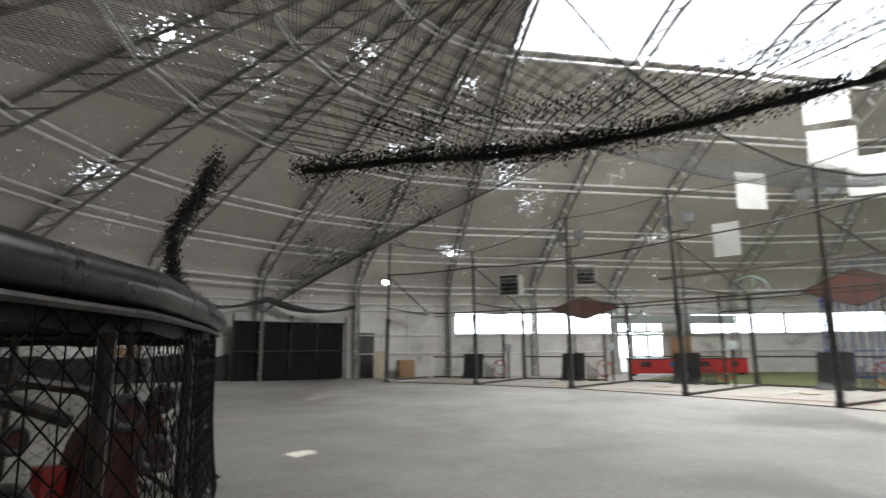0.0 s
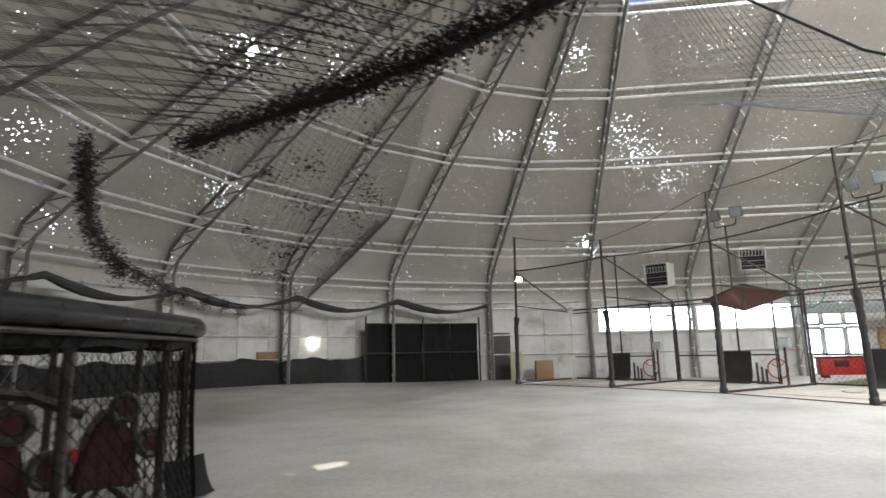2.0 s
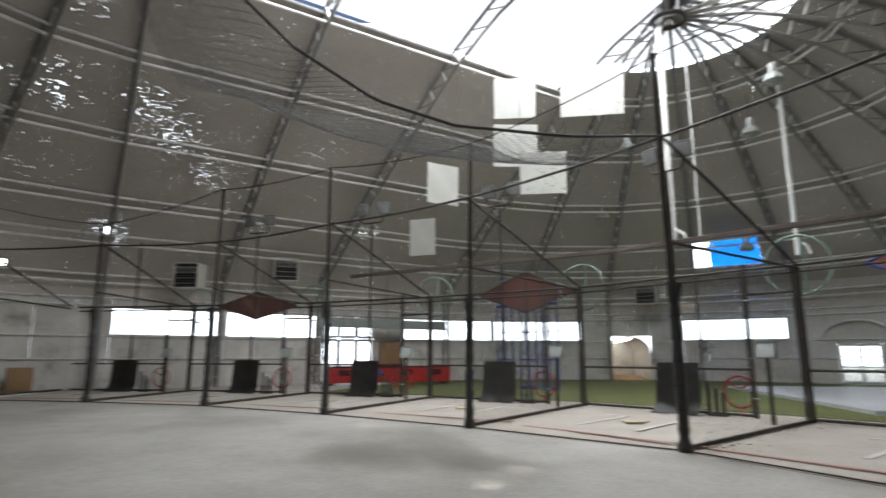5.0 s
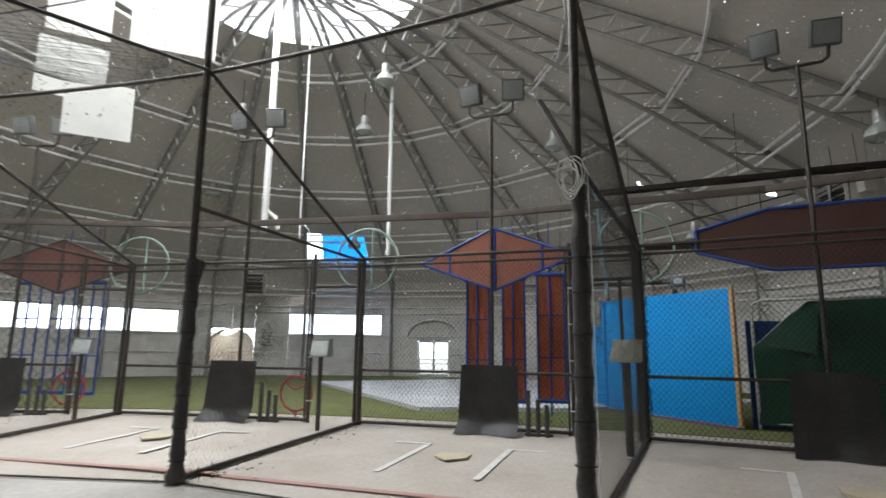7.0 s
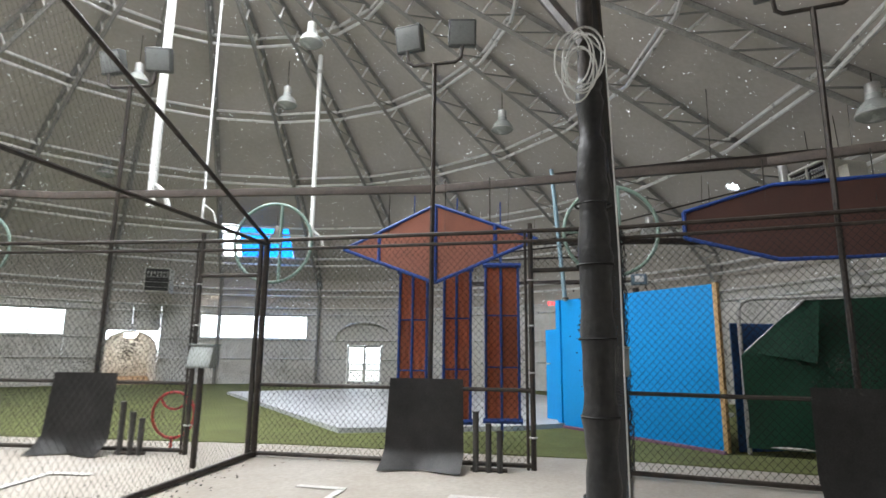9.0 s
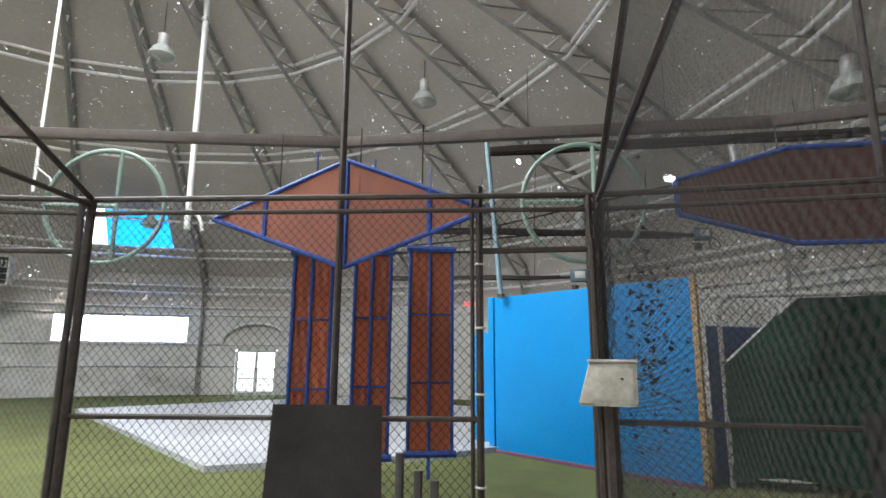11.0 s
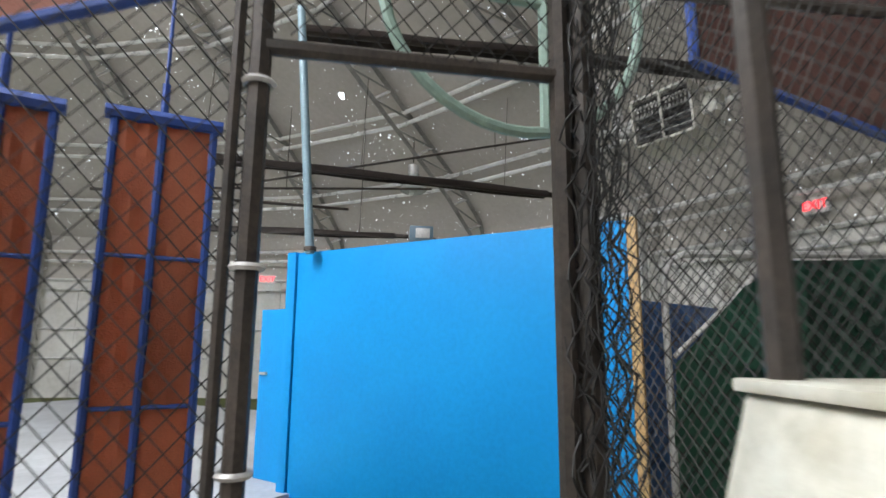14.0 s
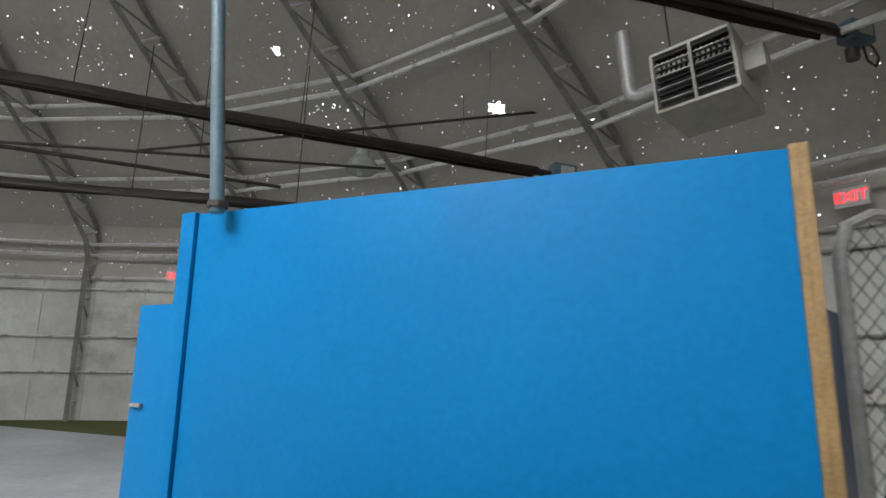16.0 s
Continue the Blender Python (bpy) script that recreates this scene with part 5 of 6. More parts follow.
lattice("netting", (0, 0, 0), (1, 0, 0), (0, 1, 0), 9.0, 5.0, 0.04, 0.04, 0.0011, M_NET, sn, sag=sagnet, label="fine black netting")
lv = leaves("leaf_litter", [((10.6, 9.3, 5.3), (0.3, 0.4, 0.15)), ((10.2, 8.4, 4.6), (0.15, 0.3, 0.1)), ((9.3, 9.4, 4.28), (0.3, 0.7, 0.03))], 220, 0.02, "dead leaves caught on the cables", sn, 11, 0.2)
tagged(lv, kind="stuff")

# dark swag of rolled net along the north eave
sw = thing("rolled_net", "dark rolled net hanging in swags along the wall", "net")
bm = B()
pts = []
for a0, a1 in ((186, 170), (170, 154), (154, 138), (138, 122), (122, 105)):
    for k in range(8):
        f = k / 8
        pts.append(west(a0 + (a1 - a0) * f, 15.4, 3.42 - 0.42 * math.sin(math.pi * f)))
tube(bm, pts, 0.12, 8, True, [0.10 + 0.05 * math.sin(i * 0.8) for i in range(len(pts))])
part("roll", bm, M_NET, sw)

# white square sheets hung under the roof
for c, yaw, w, h, tilt in (((12.07, 15.43, 8.86), 35, 1.25, 1.2, 10), ((12.54, 12.35, 7.79), 30, 1.55, 1.25, 12), ((11.98, 15.28, 7.3), 40, 1.3, 1.25, 6), ((11.93, 13.75, 5.99), 32, 1.2, 1.1, 8), ((10.59, 17.52, 6.61), 70, 1.15, 1.3, 0), ((10.73, 19.83, 5.36), 20, 0.95, 1.3, 0)):
    s = thing("target_sheet", "white square target sheet hung from cords under the roof", "sheet", Matrix.Translation(c) @ Matrix.Rotation(radians(yaw - 60), 4, "Z") @ Matrix.Rotation(radians(tilt), 4, "X"), "target sheets")
    bm = B()
    loft(bm, [[(x * w / 6 - w / 2, 0.02 * math.sin(x + z), z * h / 6 - h / 2) for z in range(7)] for x in range(7)])
    bmesh.ops.solidify(bm, geom=bm.faces[:], thickness=0.004)
    part("sheet", bm, M_WHITE, s)
    for x in (-0.48, 0.48):
        bar("cord", (x * w, 0, h / 2), (x * w, 0, h / 2 + max(0.3, 10.0 - c[2])), 0.005, M_NET, s, 4)


# heaters ----------------------------------------------------------------------------------------------------
def heater(m, w, h, d, cols, label, flue):
    t = thing("unit_heater", label, "heater", m, "unit heaters")
    for nm, b in (("top_panel", (0, d / 2, h / 2, w, d, 0.03)), ("bottom_panel", (0, d / 2, -h / 2, w, d, 0.03)), ("side_panel", (-w / 2, d / 2, 0, 0.03, d, h)), ("side_panel", (w / 2, d / 2, 0, 0.03, d, h)), ("back_panel", (0, d, 0, w, 0.03, h))):
        bm = B()
        box(bm, *b, 0.006)
        part(nm, bm, M_HEAT, t)
    bm = B()
    box(bm, 0, 0.12, 0, w - 0.04, 0.02, h - 0.04)
    part("core", bm, M_BLACKCLOTH, t)
    for i in range(cols + 1):
        bm = B()
        box(bm, -w / 2 + w * i / cols, -0.01, 0, 0.035, 0.03, h, 0.004)
        part("frame_bar", bm, M_HEAT, t)
    for z in (-h / 2, h / 2):
        bm = B()
        box(bm, 0, -0.01, z, w, 0.03, 0.04, 0.004)
        part("frame_bar", bm, M_HEAT, t)
    n = 9
    for c in range(cols):
        for k in range(n):
            bm = B()
            x = -w / 2 + w * (c + 0.5) / cols
            box(bm, x, 0.03, -h / 2 + h * (k + 0.7) / (n + 0.4), w / cols - 0.05, 0.05, 0.012, 0, m=None)
            part("louvre", bm, M_STEEL if k % 2 else M_DARK, t)
        for k in range(7):
            bm = B()
            x = -w / 2 + w * (c + (k + 0.8) / 7.6) / cols
            tube(bm, [(x, 0.06, h * 0.38), (x + 0.02, 0.05, h * 0.25), (x - 0.01, 0.06, h * 0.12)], 0.016, 5)
            part("coil", bm, M_CABLE, t)
    if flue:
        bm = B()
        tube(bm, [(-w / 2, 0.25, 0.08), (-w / 2 - 0.28, 0.25, 0.04), (-w / 2 - 0.38, 0.25, 0.1), (-w / 2 - 0.4, 0.25, 0.22), (-w / 2 - 0.4, 0.25, 1.0)], 0.09, 10)
        part("flue", bm, M_STEEL, t)
        bm = B()
        box(bm, w / 2 + 0.12, 0.4, 0.05, 0.22, 0.3, 0.3, 0.02)
        part("gas_box", bm, M_HEAT, t)
    for x in (-w * 0.4, w * 0.4):
        bar("hanger", (x, d / 2, h / 2), (x, d / 2, h / 2 + 1.0), 0.01, M_DARK, t, 4)
    return t


hd = Vector((21.32 - 22.0, 1.37 - 1.9, 0)).normalized()
heater(Matrix.Translation((21.66, 1.64, 4.82)) @ Matrix.Rotation(math.atan2(hd.y, hd.x), 4, "Z") @ Matrix.Rotation(radians(-4), 4, "Y"), 0.88, 0.72, 0.95, 2, "cream gas unit heater with exposed coils and a flue", True)
for c, k in ((tuple(hall(-10.2, 14.2, 4.3)), "pink"), (tuple(hall(-6.3, 14.2, 4.85)), "b"), ((24.0, 24.0, 4.3), "c")):
    d = Vector(c) - HUB
    yaw = AXIS + math.pi if c[0] < 20 else math.atan2(d.y, d.x) + math.pi / 2
    heater(Matrix.Translation(c) @ Matrix.Rotation(yaw - (0.6 if k == "pink" else 0.2) + math.pi, 4, "Z"), 0.95, 0.95, 0.8, 1, "pale sheet-metal unit heater with louvres hung near the wall", False)


# bell lamps --------------------------------------------------------------------------------------------------
def bell_lamp(c, top, s=1.0):
    t = thing("bell_lamp", "unlit high-bay lamp with a clear prismatic bell hung from the roof", "lamp", Matrix.Translation(c), "bell lamps")
    bm = B()
    prof = [(0.10, 0.32), (0.13, 0.28), (0.13, 0.2), (0.2, 0.15), (0.27, 0.05), (0.30, -0.05), (0.30, -0.08), (0.22, -0.14), (0.1, -0.17), (0.01, -0.18)]
    loft(bm, [[(s * r * math.cos(a), s * r * math.sin(a), s * z) for r, z in prof] for a in np.linspace(0, 2 * math.pi, 21)])
    part("bell", bm, M_LAMP, t)
    bm = B()
    tube(bm, [(0, 0, 0.3 * s), (0, 0, 0.5 * s)], 0.12 * s, 12)
    part("ballast", bm, M_STEEL, t)
    bm = B()
    tube(bm, ring_pts((0, 0, -0.06 * s), 0.305 * s, (1, 0, 0), (0, 1, 0), 24), 0.012 * s, 6, False)
    part("rim", bm, M_STEEL, t)
    bar("rod", (0, 0, 0.5 * s), (0, 0, top - c[2]), 0.012, M_DARK, t, 5)


for c in ((19.3, 12.5, 9.45), (21.0, 14.8, 8.9), (23.0, 8.6, 7.75), (20.2, 0.75, 5.6), (18.2, 17.8, 9.0), (20.5, 22.5, 7.6), (26.4, 5.2, 5.05), (25.9, 19.5, 6.0)):
    bell_lamp(c, roof_z(c[0], c[1]))

# white vertical pipes
for p, z0, r in (((16.0, 13.55), 4.3, 0.09), ((21.2, 13.75), 4.4, 0.07), ((18.4, 14.9), 4.6, 0.03)):
    z1 = roof_z(*p)
    t = thing("drop_pipe", "white vertical drop pipe hanging from the roof", "pipe", group="drop pipes")
    bar("pipe", (*p, z0), (*p, z1), r, M_TRIM, t, 10)
    bm = B()
    tube(bm, [(p[0], p[1], z0 + 0.5), (p[0] + 0.15, p[1] - 0.2, z0 + 0.3), (p[0] + 0.2, p[1] - 0.28, z0)], r * 0.6, 8)
    part("elbow", bm, M_TRIM, t)
    bar("collar", (*p, z1 - 0.6), (*p, z1 - 0.5), r * 1.4, M_STEEL, t, 10)

# blue tarpaulin over the torn roof bay
bm = B()
rows = []
for i in range(9):
    th = 20.6 + 9.0 * i / 8
    rows.append([apse(th, r + 0.02 + 0.06 * math.sin(i * 1.7 + z * 3), z + 0.02) for r, z in ((14.6, 5.65), (13.7, 6.16), (12.7, 6.72), (11.6, 7.34), (11.0, 7.68))])
loft(bm, rows)
bmesh.ops.solidify(bm, geom=bm.faces[:], thickness=0.004)
tagged(part("blue_tarpaulin", bm, translucent("blue_tarpaulin", (0.02, 0.40, 1.0), 0.9)), "sunlit blue tarpaulin patching a hole in the roof", "tarpaulin")

# long pipes under the roof near the blue screen
cp = thing("sprinkler_pipe", "dark steel pipes with brackets slung under the roof", "pipe", group="sprinkler pipes")
for a, b, r in (((24.5, 10.2, 4.4), (26.0, 4.8, 4.9), 0.025), ((26.0, 9.0, 4.9), (24.8, -0.5, 6.2), 0.025), ((23.5, 10.5, 4.1), (25.5, 6.5, 4.3), 0.03)):
    bar("pipe", a, b, r, M_WOODBEAM if r > 0.05 else M_DARK, cp, 7)
for a in ((25.2, 7.7, 4.6), (25.4, 3.5, 5.6)):
    bar("hanger", a, (a[0] + 0.1, a[1], a[2] + 1.8), 0.008, M_DARK, cp, 4)


# radiant tube heaters: tube under a folded reflector, burner box at the end
def tube_heater(a, b, wide):
    a, b = Vector(a), Vector(b)
    d = b - a
    t = thing("tube_heater", "rusty brown radiant tube heater with a grey-blue burner box", "heater", Matrix.Translation(a) @ Matrix.Rotation(math.atan2(d.y, d.x), 4, "Z") @ Matrix.Rotation(-math.atan2(d.z, math.hypot(d.x, d.y)), 4, "Y"), "tube heaters")
    n = d.length
    bm = B()
    loft(bm, [[(x, wide * k, wide * h + 0.01 * math.sin(x * 3 + k)) for k, h in ((-1.5, -0.7), (-0.9, 0.55), (-0.3, 0.95), (0.3, 0.95), (0.9, 0.55), (1.5, -0.7))] for x in np.linspace(0, n, 14)])
    bmesh.ops.solidify(bm, geom=bm.faces[:], thickness=0.006)
    part("reflector", bm, M_HEATER, t)
    bar("tube", (0, 0, 0), (n + 0.2, 0, 0), wide * 0.6, M_HEATER, t, 10)
    bm = B()
    box(bm, n + 0.38, 0, 0.03, 0.34, 0.2, 0.24, 0.015)
    part("burner_box", bm, M_BURNER, t, "grey-blue enamelled burner box")
    bm = B()
    box(bm, n + 0.4, -0.105, 0.04, 0.2, 0.012, 0.14, 0.004)
    part("cover_plate", bm, M_STEEL, t)
    bm = B()
    tube(bm, [(n + 0.3, 0, -0.16), (n + 0.3, 0, -0.3)], 0.07, 10)
    part("blower", bm, M_DARK, t)
    bm = B()
    tube(bm, [(n + 0.5, 0.02, -0.08), (n + 0.56, 0.03, -0.25), (n + 0.68, 0.03, -0.3), (n + 0.74, 0.03, -0.18), (n + 0.68, 0.03, -0.08), (n + 0.56, 0.02, 0.0)], 0.014, 6)
    part("gas_hose", bm, M_DARK, t)
    for f in (0.12, 0.5, 0.88):
        bar("hanger", (n * f, 0, wide * 0.8), (n * f, 0, 1.6), 0.006, M_DARK, t, 4)


tube_heater((20.55, 6.5, 5.3), (21.28, 0.2, 5.25), 0.085)
tube_heater((22.3, 9.0, 4.35), (23.2, 2.95, 4.05), 0.075)
tube_heater((22.2, 9.6, 3.24), (22.2, 5.4, 3.12), 0.05)


# exit signs ------------------------------------------------------------------------------------------------
def exit_sign(c, yaw):
    t = thing("exit_sign", "white exit sign with glowing red letters on the wall", "sign", Matrix.Translation(c) @ Matrix.Rotation(yaw, 4, "Z"), "exit signs")
    bm = B()
    box(bm, 0, 0, 0, 0.42, 0.06, 0.26, 0.01)
    part("casing", bm, M_TRIM, t)
    cu = bpy.data.curves.new("letters", "FONT")
    cu.body, cu.size, cu.align_x, cu.align_y, cu.extrude = "EXIT", 0.2, "CENTER", "CENTER", 0.004
    ob = new("letters", cu)
    cu.materials.append(M_EXIT)
    ob.parent = t
    ob.matrix_basis = Matrix.Translation((0, -0.037, 0)) @ Matrix.Rotation(radians(90), 4, "X")


exit_sign((22.53, -1.12, 3.77), radians(180 - 65 - 90 + 11 + 165))
exit_sign((30.4, 9.35, 3.4), radians(-80))

# things along the north wall -------------------------------------------------------------------------------
cu = thing("black_curtain", "wide black cloth curtain screen standing before the wall", "curtain")
for k in range(4):
    bm = B()
    t0, t1 = 126.8 - k * 4.55, 126.8 - (k + 1) * 4.55 + 0.07
    loft(bm, [[west(t0 + (t1 - t0) * x / 8, 15.6 + 0.03 * math.sin(2.2 * x + y), 0.10 + 2.4 * y / 5) for y in range(6)] for x in range(9)])
    bmesh.ops.solidify(bm, geom=bm.faces[:], thickness=0.01)
    part("panel", bm, M_BLACKCLOTH, cu)
for t in (127.0, 117.7, 108.4):
    bar("post", west(t, 15.53, 0.05), west(t, 15.53, 2.8), 0.04, M_DARK, cu)
for zz in (1.3, 2.5):
    for t0, t1 in ((127.0, 117.7), (117.7, 108.4)):
        bar("rail", west(t0, 15.5, zz), west(t1, 15.5, zz), 0.03, M_DARK, cu)
sk = thing("wall_skirt", "low dark net skirt hung along the foot of the wall", "net")
bm = B()
loft(bm, [[west(192 - 65 * x / 50, 15.75 + 0.05 * math.sin(x), 0.12), west(192 - 65 * x / 50, 15.8, 1.14 + 0.07 * math.sin(0.9 * x) + 0.04 * math.sin(2.3 * x))] for x in range(51)])
bmesh.ops.solidify(bm, geom=bm.faces[:], thickness=0.01)
part("net", bm, M_PAD, sk)
WEST_M = HALL @ Matrix.Translation((A_WEST, 0, 0))


def at_west(th):
    """Frame of a place on the west wall: x outwards, y along the wall, z up."""
    return WEST_M @ Matrix.Rotation(radians(th), 4, "Z")


wd = thing("side_door", "dark side door in the liner wall", "door", at_west(104.3))
bm = B()
box(bm, RAD - 0.03, 0, 1.08, 0.08, 0.8, 2.06, 0.01)
part("leaf", bm, M_DOOR, wd)
bm = B()
tube(bm, [(RAD - 0.12, -0.3, 1.0), (RAD - 0.12, -0.3, 1.14)], 0.02, 6)
part("handle", bm, M_STEEL, wd)
for th, r, w, d, z0, h, mt, nm, lab in ((102.7, 15.2, 0.5, 0.05, 0.07, 1.2, M_CREAM, "leaning_board", "cream board leaning against the wall"), (98.2, 15.2, 0.72, 0.5, 0.07, 0.8, M_CARD, "cardboard_box", "brown cardboard box standing on the floor"), (141.0, RAD - 0.06, 0.85, 0.05, 1.02, 0.42, M_CARD, "notice_board", "brown board on the wall above the skirt")):
    t = thing(nm, lab, "box" if d > 0.1 else "board", at_west(th))
    bm = B()
    box(bm, r, 0, z0 + h / 2, d, w, h, 0.008)
    part("body", bm, mt, t)
wl = thing("wall_light", "small lit white wall light box", "light", at_west(134.4))
bm = B()
box(bm, RAD - 0.1, 0, 1.75, 0.1, 0.17, 0.25, 0.01)
part("lens", bm, M_BULB, wl)
fl = thing("lit_floodlight", "small lit floodlight on the roof frame", "floodlight", at_west(102.0))
bm = B()
box(bm, 15.0, 0, 4.38, 0.1, 0.32, 0.2, 0.02)
part("lens", bm, M_BULB, fl)
bm = B()
box(bm, 15.1, 0, 4.38, 0.12, 0.38, 0.26, 0.02)
part("casing", bm, M_DARK, fl)
bar("bracket", (15.15, 0, 4.4), (15.8, 0, 4.4), 0.02, M_DARK, fl)

# red counter before the glazed entrance
rc = thing("red_counter", "bright red painted counter with dark cut-outs before the entrance", "counter")
ca, cb2 = hall(-4.4, 14.1, 0), hall(1.3, 13.4, 0)
cd = (cb2 - ca)
M = Matrix.Translation(ca) @ Matrix.Rotation(math.atan2(cd.y, cd.x), 4, "Z")
for k in range(4):
    L4 = cd.length / 4
    bm = B()
    box(bm, L4 * (k + 0.5), 0, 0.45, L4 - 0.02, 0.5, 0.66, 0.015, m=M)
    part("panel", bm, M_RED, rc)
    bm = B()
    box(bm, L4 * (k + 0.5), -0.256, 0.55, L4 * 0.35, 0.01, 0.25, 0.003, m=M)
    part("cut_out", bm, M_BLUE2 if k == 1 else M_RED2, rc)
bm = B()
box(bm, cd.length / 2, 0, 0.8, cd.length + 0.1, 0.6, 0.05, 0.012, m=M)
part("top", bm, M_RED2, rc)
for x in (0.2, cd.length - 0.2):
    bm = B()
    box(bm, x, 0, 0.07, 0.2, 0.4, 0.14, 0.01, m=M)
    part("foot", bm, M_DARK, rc)

# cable coil on the post, leaf bunches on the fences
cc = thing("cable_coil", "coil of thin white cable hung on the net post", "cable")
rnd = random.Random(4)
p = fan(8.7, 18.87, 2.82) + Vector((-0.12, 0.0, 0))
for k in range(6):
    bm = B()
    u = Vector((rnd.uniform(-0.4, 0.4), 1, 0)).normalized()
    tube(bm, ring_pts(p + Vector((rnd.uniform(-0.03, 0.03), rnd.uniform(-0.04, 0.04), rnd.uniform(-0.05, 0.05))), rnd.uniform(0.07, 0.105), u, Vector((rnd.uniform(-0.2, 0.2), 0, 1.6)), 24), 0.0045, 5, False)
    part("loop", bm, M_CABLE, cc)
bm = B()
tube(bm, along_path([p + Vector((0, 0, 0.2)), p + Vector((0.12, -0.1, 0.1)), p + Vector((0.06, -0.13, -0.9)), p + Vector((0.1, -0.12, -2.6))], 16), 0.004, 5)
part("tail", bm, M_CABLE, cc)
pipe = thing("loose_pipe", "dark padded pipe tied slanting to the net post", "pipe")
bar("pipe", fan(8.7, 18.87, 3.0), fan(9.9, 19.2, 3.78), 0.038, M_DARK, pipe)
for i, (c, sp, n) in enumerate((((13.95, 10.75, 1.5), (0.08, 0.08, 0.14), 600), ((16.3, 2.05, 1.3), (0.1, 0.2, 0.14), 420), ((13.2, 4.2, 1.6), (0.04, 0.05, 0.22), 200), ((13.3, 10.9, 1.25), (0.2, 0.2, 0.05), 60), ((10.6, 7.5, 0.1), (0.25, 0.15, 0.04), 120), ((12.9, 8.45, 0.08), (0.6, 0.25, 0.03), 120), ((15.0, 8.6, 0.09), (0.1, 0.35, 0.03), 60))):
    tagged(leaves("leaf_bunch", [(c, sp)], n, 0.02, "bunch of dry dark leaves caught on the fence", None, 20 + i), "bunch of dry dark leaves caught on the fence", "leaves", "leaf bunches", "stuff")
gb = thing("net_bundle", "loose chain net gathered against the corner post of the bay", "net")
rnd = random.Random(8)
c0 = fan(8.56, 23.53)
for k in range(26):
    bm = B()
    ox, oy = rnd.uniform(-0.10, 0.06), rnd.uniform(-0.09, 0.09)
    tube(bm, [c0 + Vector((ox + rnd.uniform(-0.035, 0.035), oy + rnd.uniform(-0.035, 0.035), zz)) for zz in np.arange(0.1, 3.0, 0.06)], 0.004, 4, False)
    part("strand", bm, M_WIRE, gb)

# pitching enclosure ------------------------------------------------------------------------------------------
RIM = [(-1.9, -3.2), (-1.55, -1.6), (-1.38, 0.0), (-1.45, 1.4), (-1.85, 2.9), (-2.2, 4.0), (-2.45, 4.7), (-2.72, 5.05), (-3.1, 5.22), (-4.5, 5.3), (-6.5, 5.2), (-8.0, 4.9)]
pe = thing("pitching_cage", "low netted steel pitching cage with a thick black padded top rail", "cage")
bm = B()
tube(bm, along_path([(x, y, 1.55) for x, y in RIM], 60), 0.098, 12)
part("padded_rail", bm, M_RAIL, pe, "shiny black vinyl padded rail")
bm = B()
tube(bm, along_path([(x + 0.04, y - 0.04, 1.42) for x, y in RIM], 50), 0.02, 6)
part("lower_rail", bm, M_DARK, pe)
bm = B()
loft(bm, [[(p.x - 0.02 * math.sin(i), p.y, 1.33 + 0.015 * math.sin(i * 1.7)), (p.x, p.y, 1.5)] for i, p in enumerate(along_path([(x, y, 0) for x, y in RIM], 60))])
bmesh.ops.solidify(bm, geom=bm.faces[:], thickness=0.008)
part("valance", bm, M_BLACKCLOTH, pe, "black cloth strip under the padded rail")
for x, y in ((-1.5, 1.2), (-1.9, 2.95), (-2.35, 4.3), (-2.7, 4.95), (-3.6, 5.2), (-5.0, 5.25), (-1.45, -0.4)):
    bar("upright", (x - 0.05, y, -0.2), (x - 0.05, y, 1.5), 0.042, M_DARK, pe)


def skirt_net(s, q):
    x, y, _ = along_path([(x, y, 0) for x, y in RIM], 80)[min(int(s * 79), 79)]
    flare = 0.09 * (1 - q) ** 3 * (1 if s > 0.45 else 0.5)
    return Vector((x + flare, y + flare * 0.2, -0.12 + 1.59 * q))


lattice("netting", (0, 0, 0), (0, 1, 0), (0, 0, 1), 13.0, 1.45, 0.042, 0.042, 0.0042, M_WIRE, pe, sag=skirt_net, label="dark chain net")
bm = B()
loft(bm, [[(-2.72 + 0.22 * q, 4.65 + 0.6 * i / 6 - 0.05 * q, -0.13 + 0.3 * (1 - q) ** 2 * 1.2) for q in np.linspace(0, 1, 5)] for i in range(7)])
bmesh.ops.solidify(bm, geom=bm.faces[:], thickness=0.02)
part("foot_flap", bm, M_BLACKCLOTH, pe, "black rubber flap at the foot")
rb = thing("dark_backdrop_net", "dark folded net heaped inside the pitching cage", "net")
bm = B()
loft(bm, [[(-5.2 + 0.1 * math.sin(2 * x), 0.2 + x * 0.55, -0.12 + 0.9 * y / 4 + 0.06 * math.sin(x * 3 + y)) for y in range(5)] for x in range(9)])
bmesh.ops.solidify(bm, geom=bm.faces[:], thickness=0.02)
part("cloth", bm, M_BLACKCLOTH, rb)


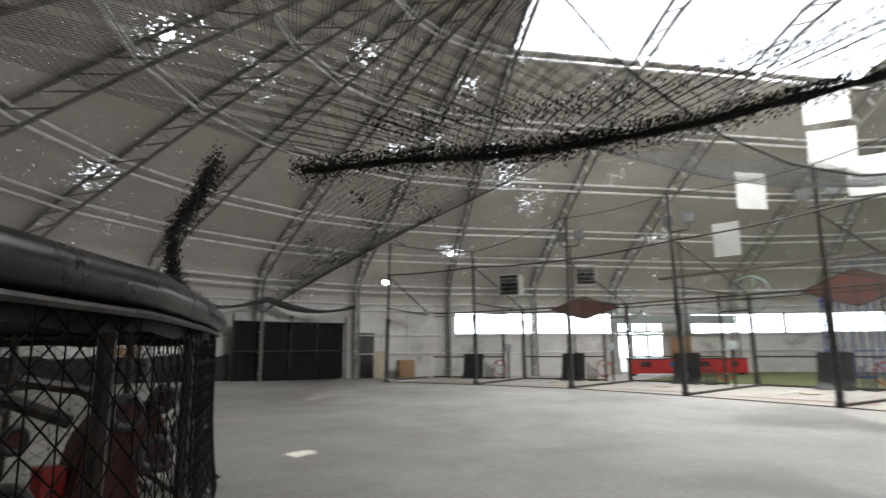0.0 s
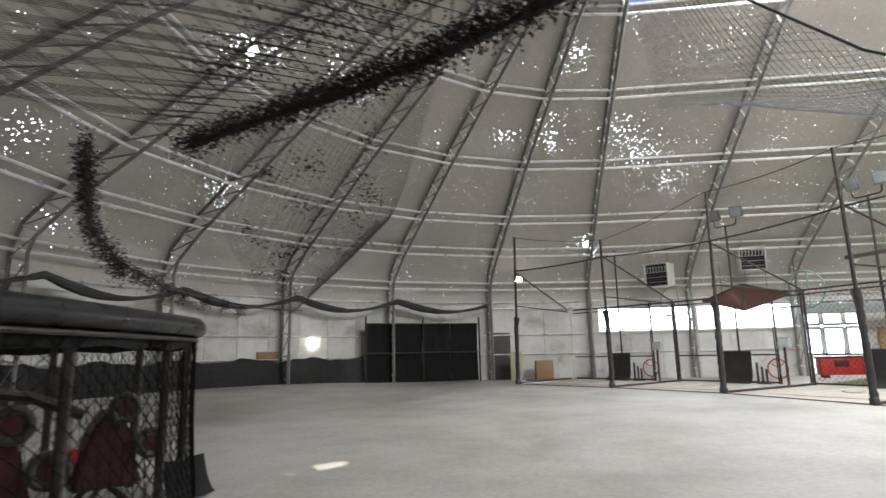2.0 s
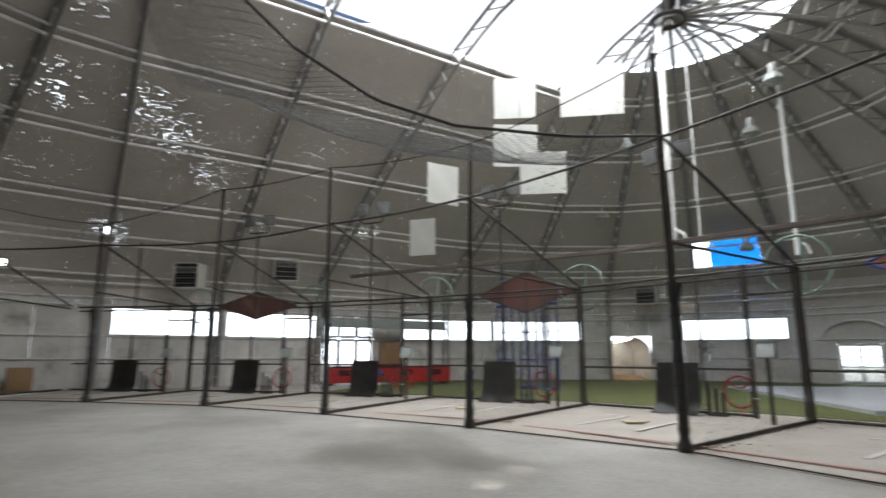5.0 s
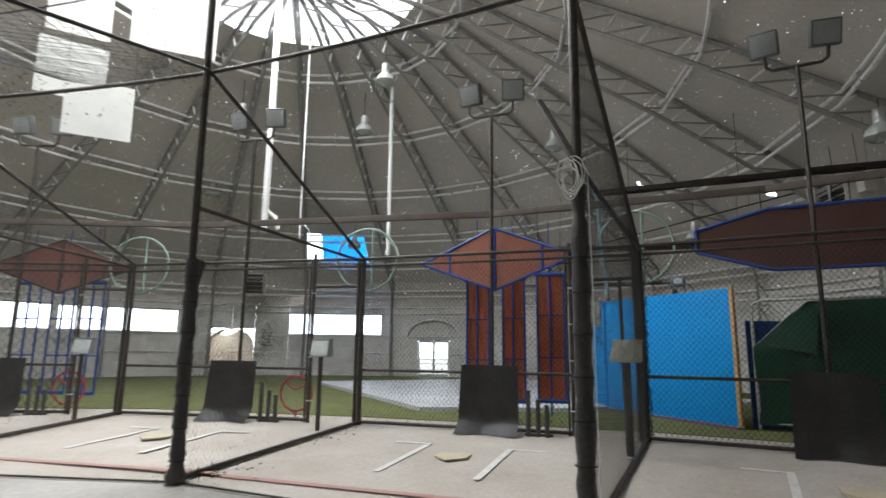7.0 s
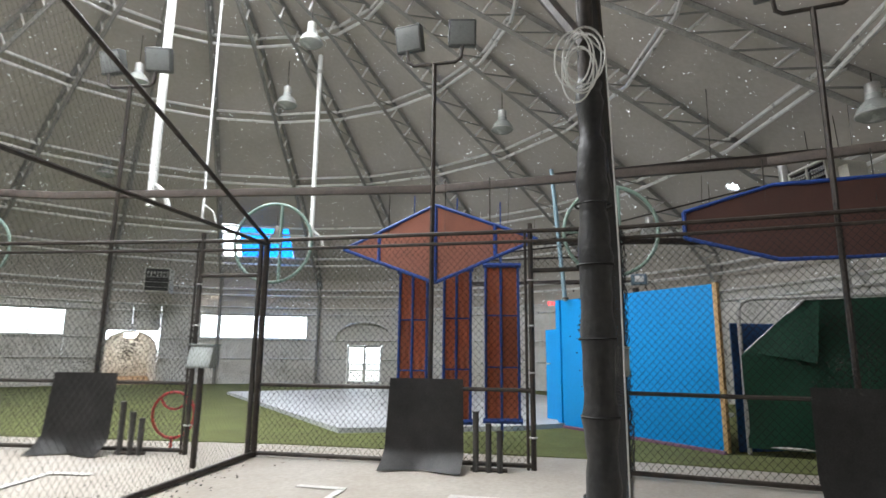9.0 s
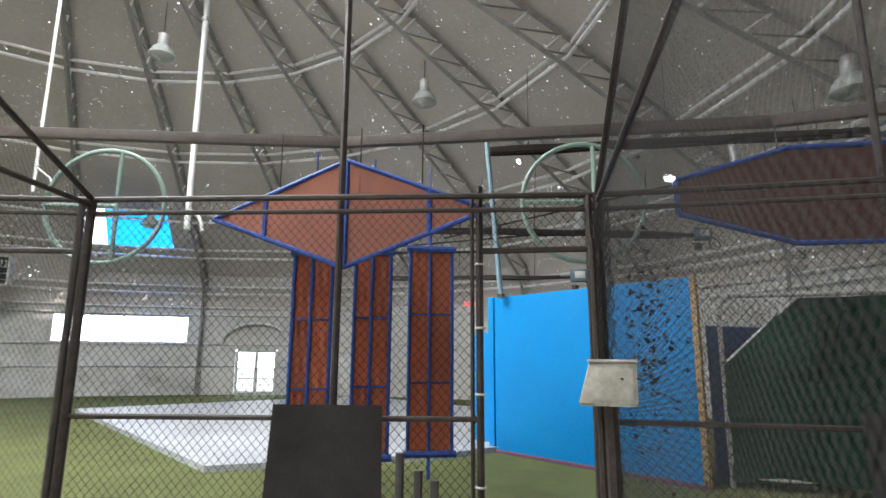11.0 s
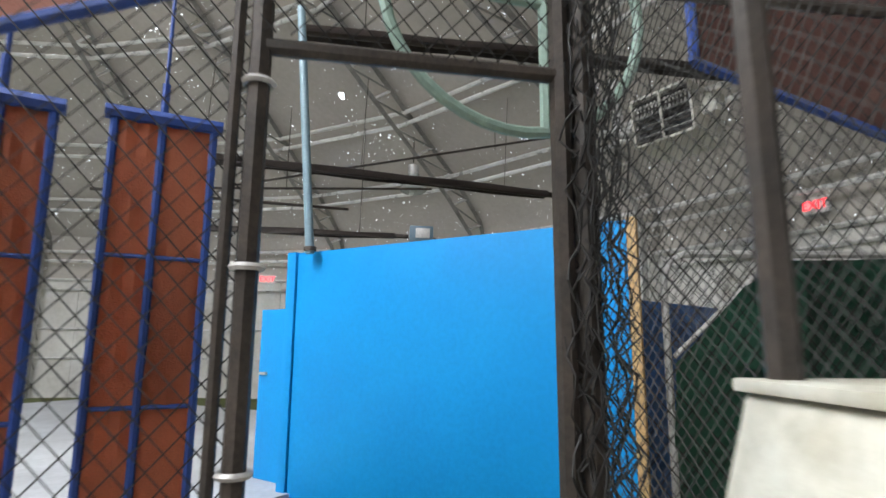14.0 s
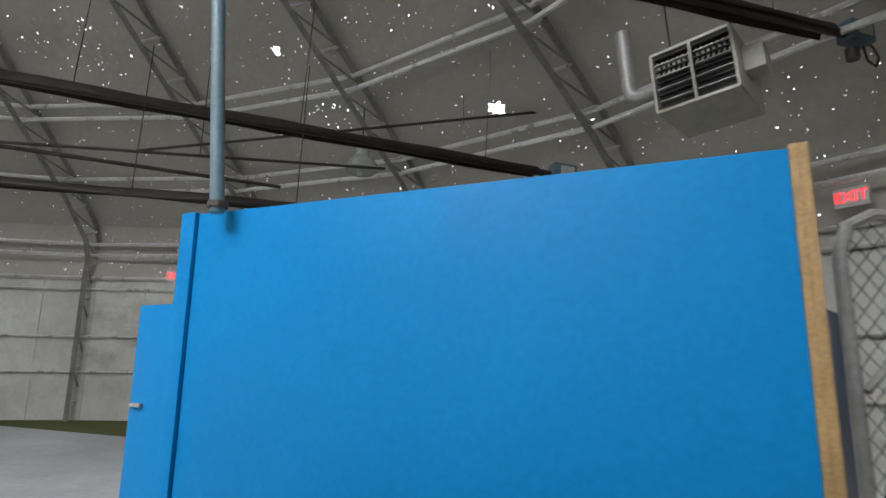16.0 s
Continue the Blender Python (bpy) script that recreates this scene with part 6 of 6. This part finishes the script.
def pitching_machine(x, y, yaw):
    t = thing("pitching_machine", "red painted wheel pitching machine on a stand", "pitching machine", Matrix.Translation((x, y, field_z(y))) @ Matrix.Rotation(radians(yaw), 4, "Z"), "pitching machines")
    bm = B()
    vs = [[bm.verts.new((s, yy, zz)) for yy, zz in ((-0.28, 0.25), (0.3, 0.25), (0.16, 0.78), (0.0, 0.95), (-0.14, 0.78))] for s in (-0.16, 0.16)]
    bm.faces.new(vs[0])
    bm.faces.new(vs[1][::-1])
    for k in range(5):
        bm.faces.new((vs[0][k], vs[1][k], vs[1][(k + 1) % 5], vs[0][(k + 1) % 5]))
    bmesh.ops.recalc_face_normals(bm, faces=bm.faces)
    bmesh.ops.bevel(bm, geom=bm.edges[:], offset=0.025, segments=2, affect="EDGES")
    part("housing", bm, M_RED2, t)
    for zz, yy in ((0.95, 0.1), (0.62, 0.34)):
        bm = B()
        tube(bm, ring_pts((0.2, yy, zz), 0.11, (0, 1, 0), (0, 0, 1), 22), 0.035, 8, False)
        wheel = part("wheel", bm, M_RUBBER, t)
        bm = B()
        tube(bm, [(0.18, yy, zz), (0.22, yy, zz)], 0.075, 14)
        part("hub", bm, M_RED2, wheel)
    for sx in (-0.22, 0.22):
        bar("leg", (sx * 0.4, 0, 0.3), (sx * 1.4, -0.3, 0.0), 0.025, M_DARK, t)
        bar("leg", (sx * 0.4, 0, 0.3), (sx * 1.4, 0.32, 0.0), 0.025, M_DARK, t)
    bm = B()
    tube(bm, [(0, -0.2, 0.9), (0, -0.6, 1.08), (0, -1.1, 1.18)], 0.05, 8)
    part("ball_chute", bm, M_DARK, t)
    bm = B()
    box(bm, 0.0, -0.3, 0.5, 0.2, 0.16, 0.22, 0.02)
    part("motor", bm, M_RED, t, "bright red motor cover")


for x, y, yaw in ((-2.6, 2.95, -35), (-2.95, 4.2, -30), (-2.5, 1.3, -40), (-4.2, 3.6, -20)):
    pitching_machine(x, y, yaw)

# added glowing cylinder that stands in for daylight beyond windows and roof tears
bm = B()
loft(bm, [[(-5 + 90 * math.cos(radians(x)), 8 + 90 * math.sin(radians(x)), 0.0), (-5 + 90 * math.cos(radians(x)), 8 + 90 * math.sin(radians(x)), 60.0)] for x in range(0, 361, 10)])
tagged(part("backdrop", bm, M_BACKDROP), "glowing backdrop standing in for daylight beyond the windows", "backdrop", kind="structure")
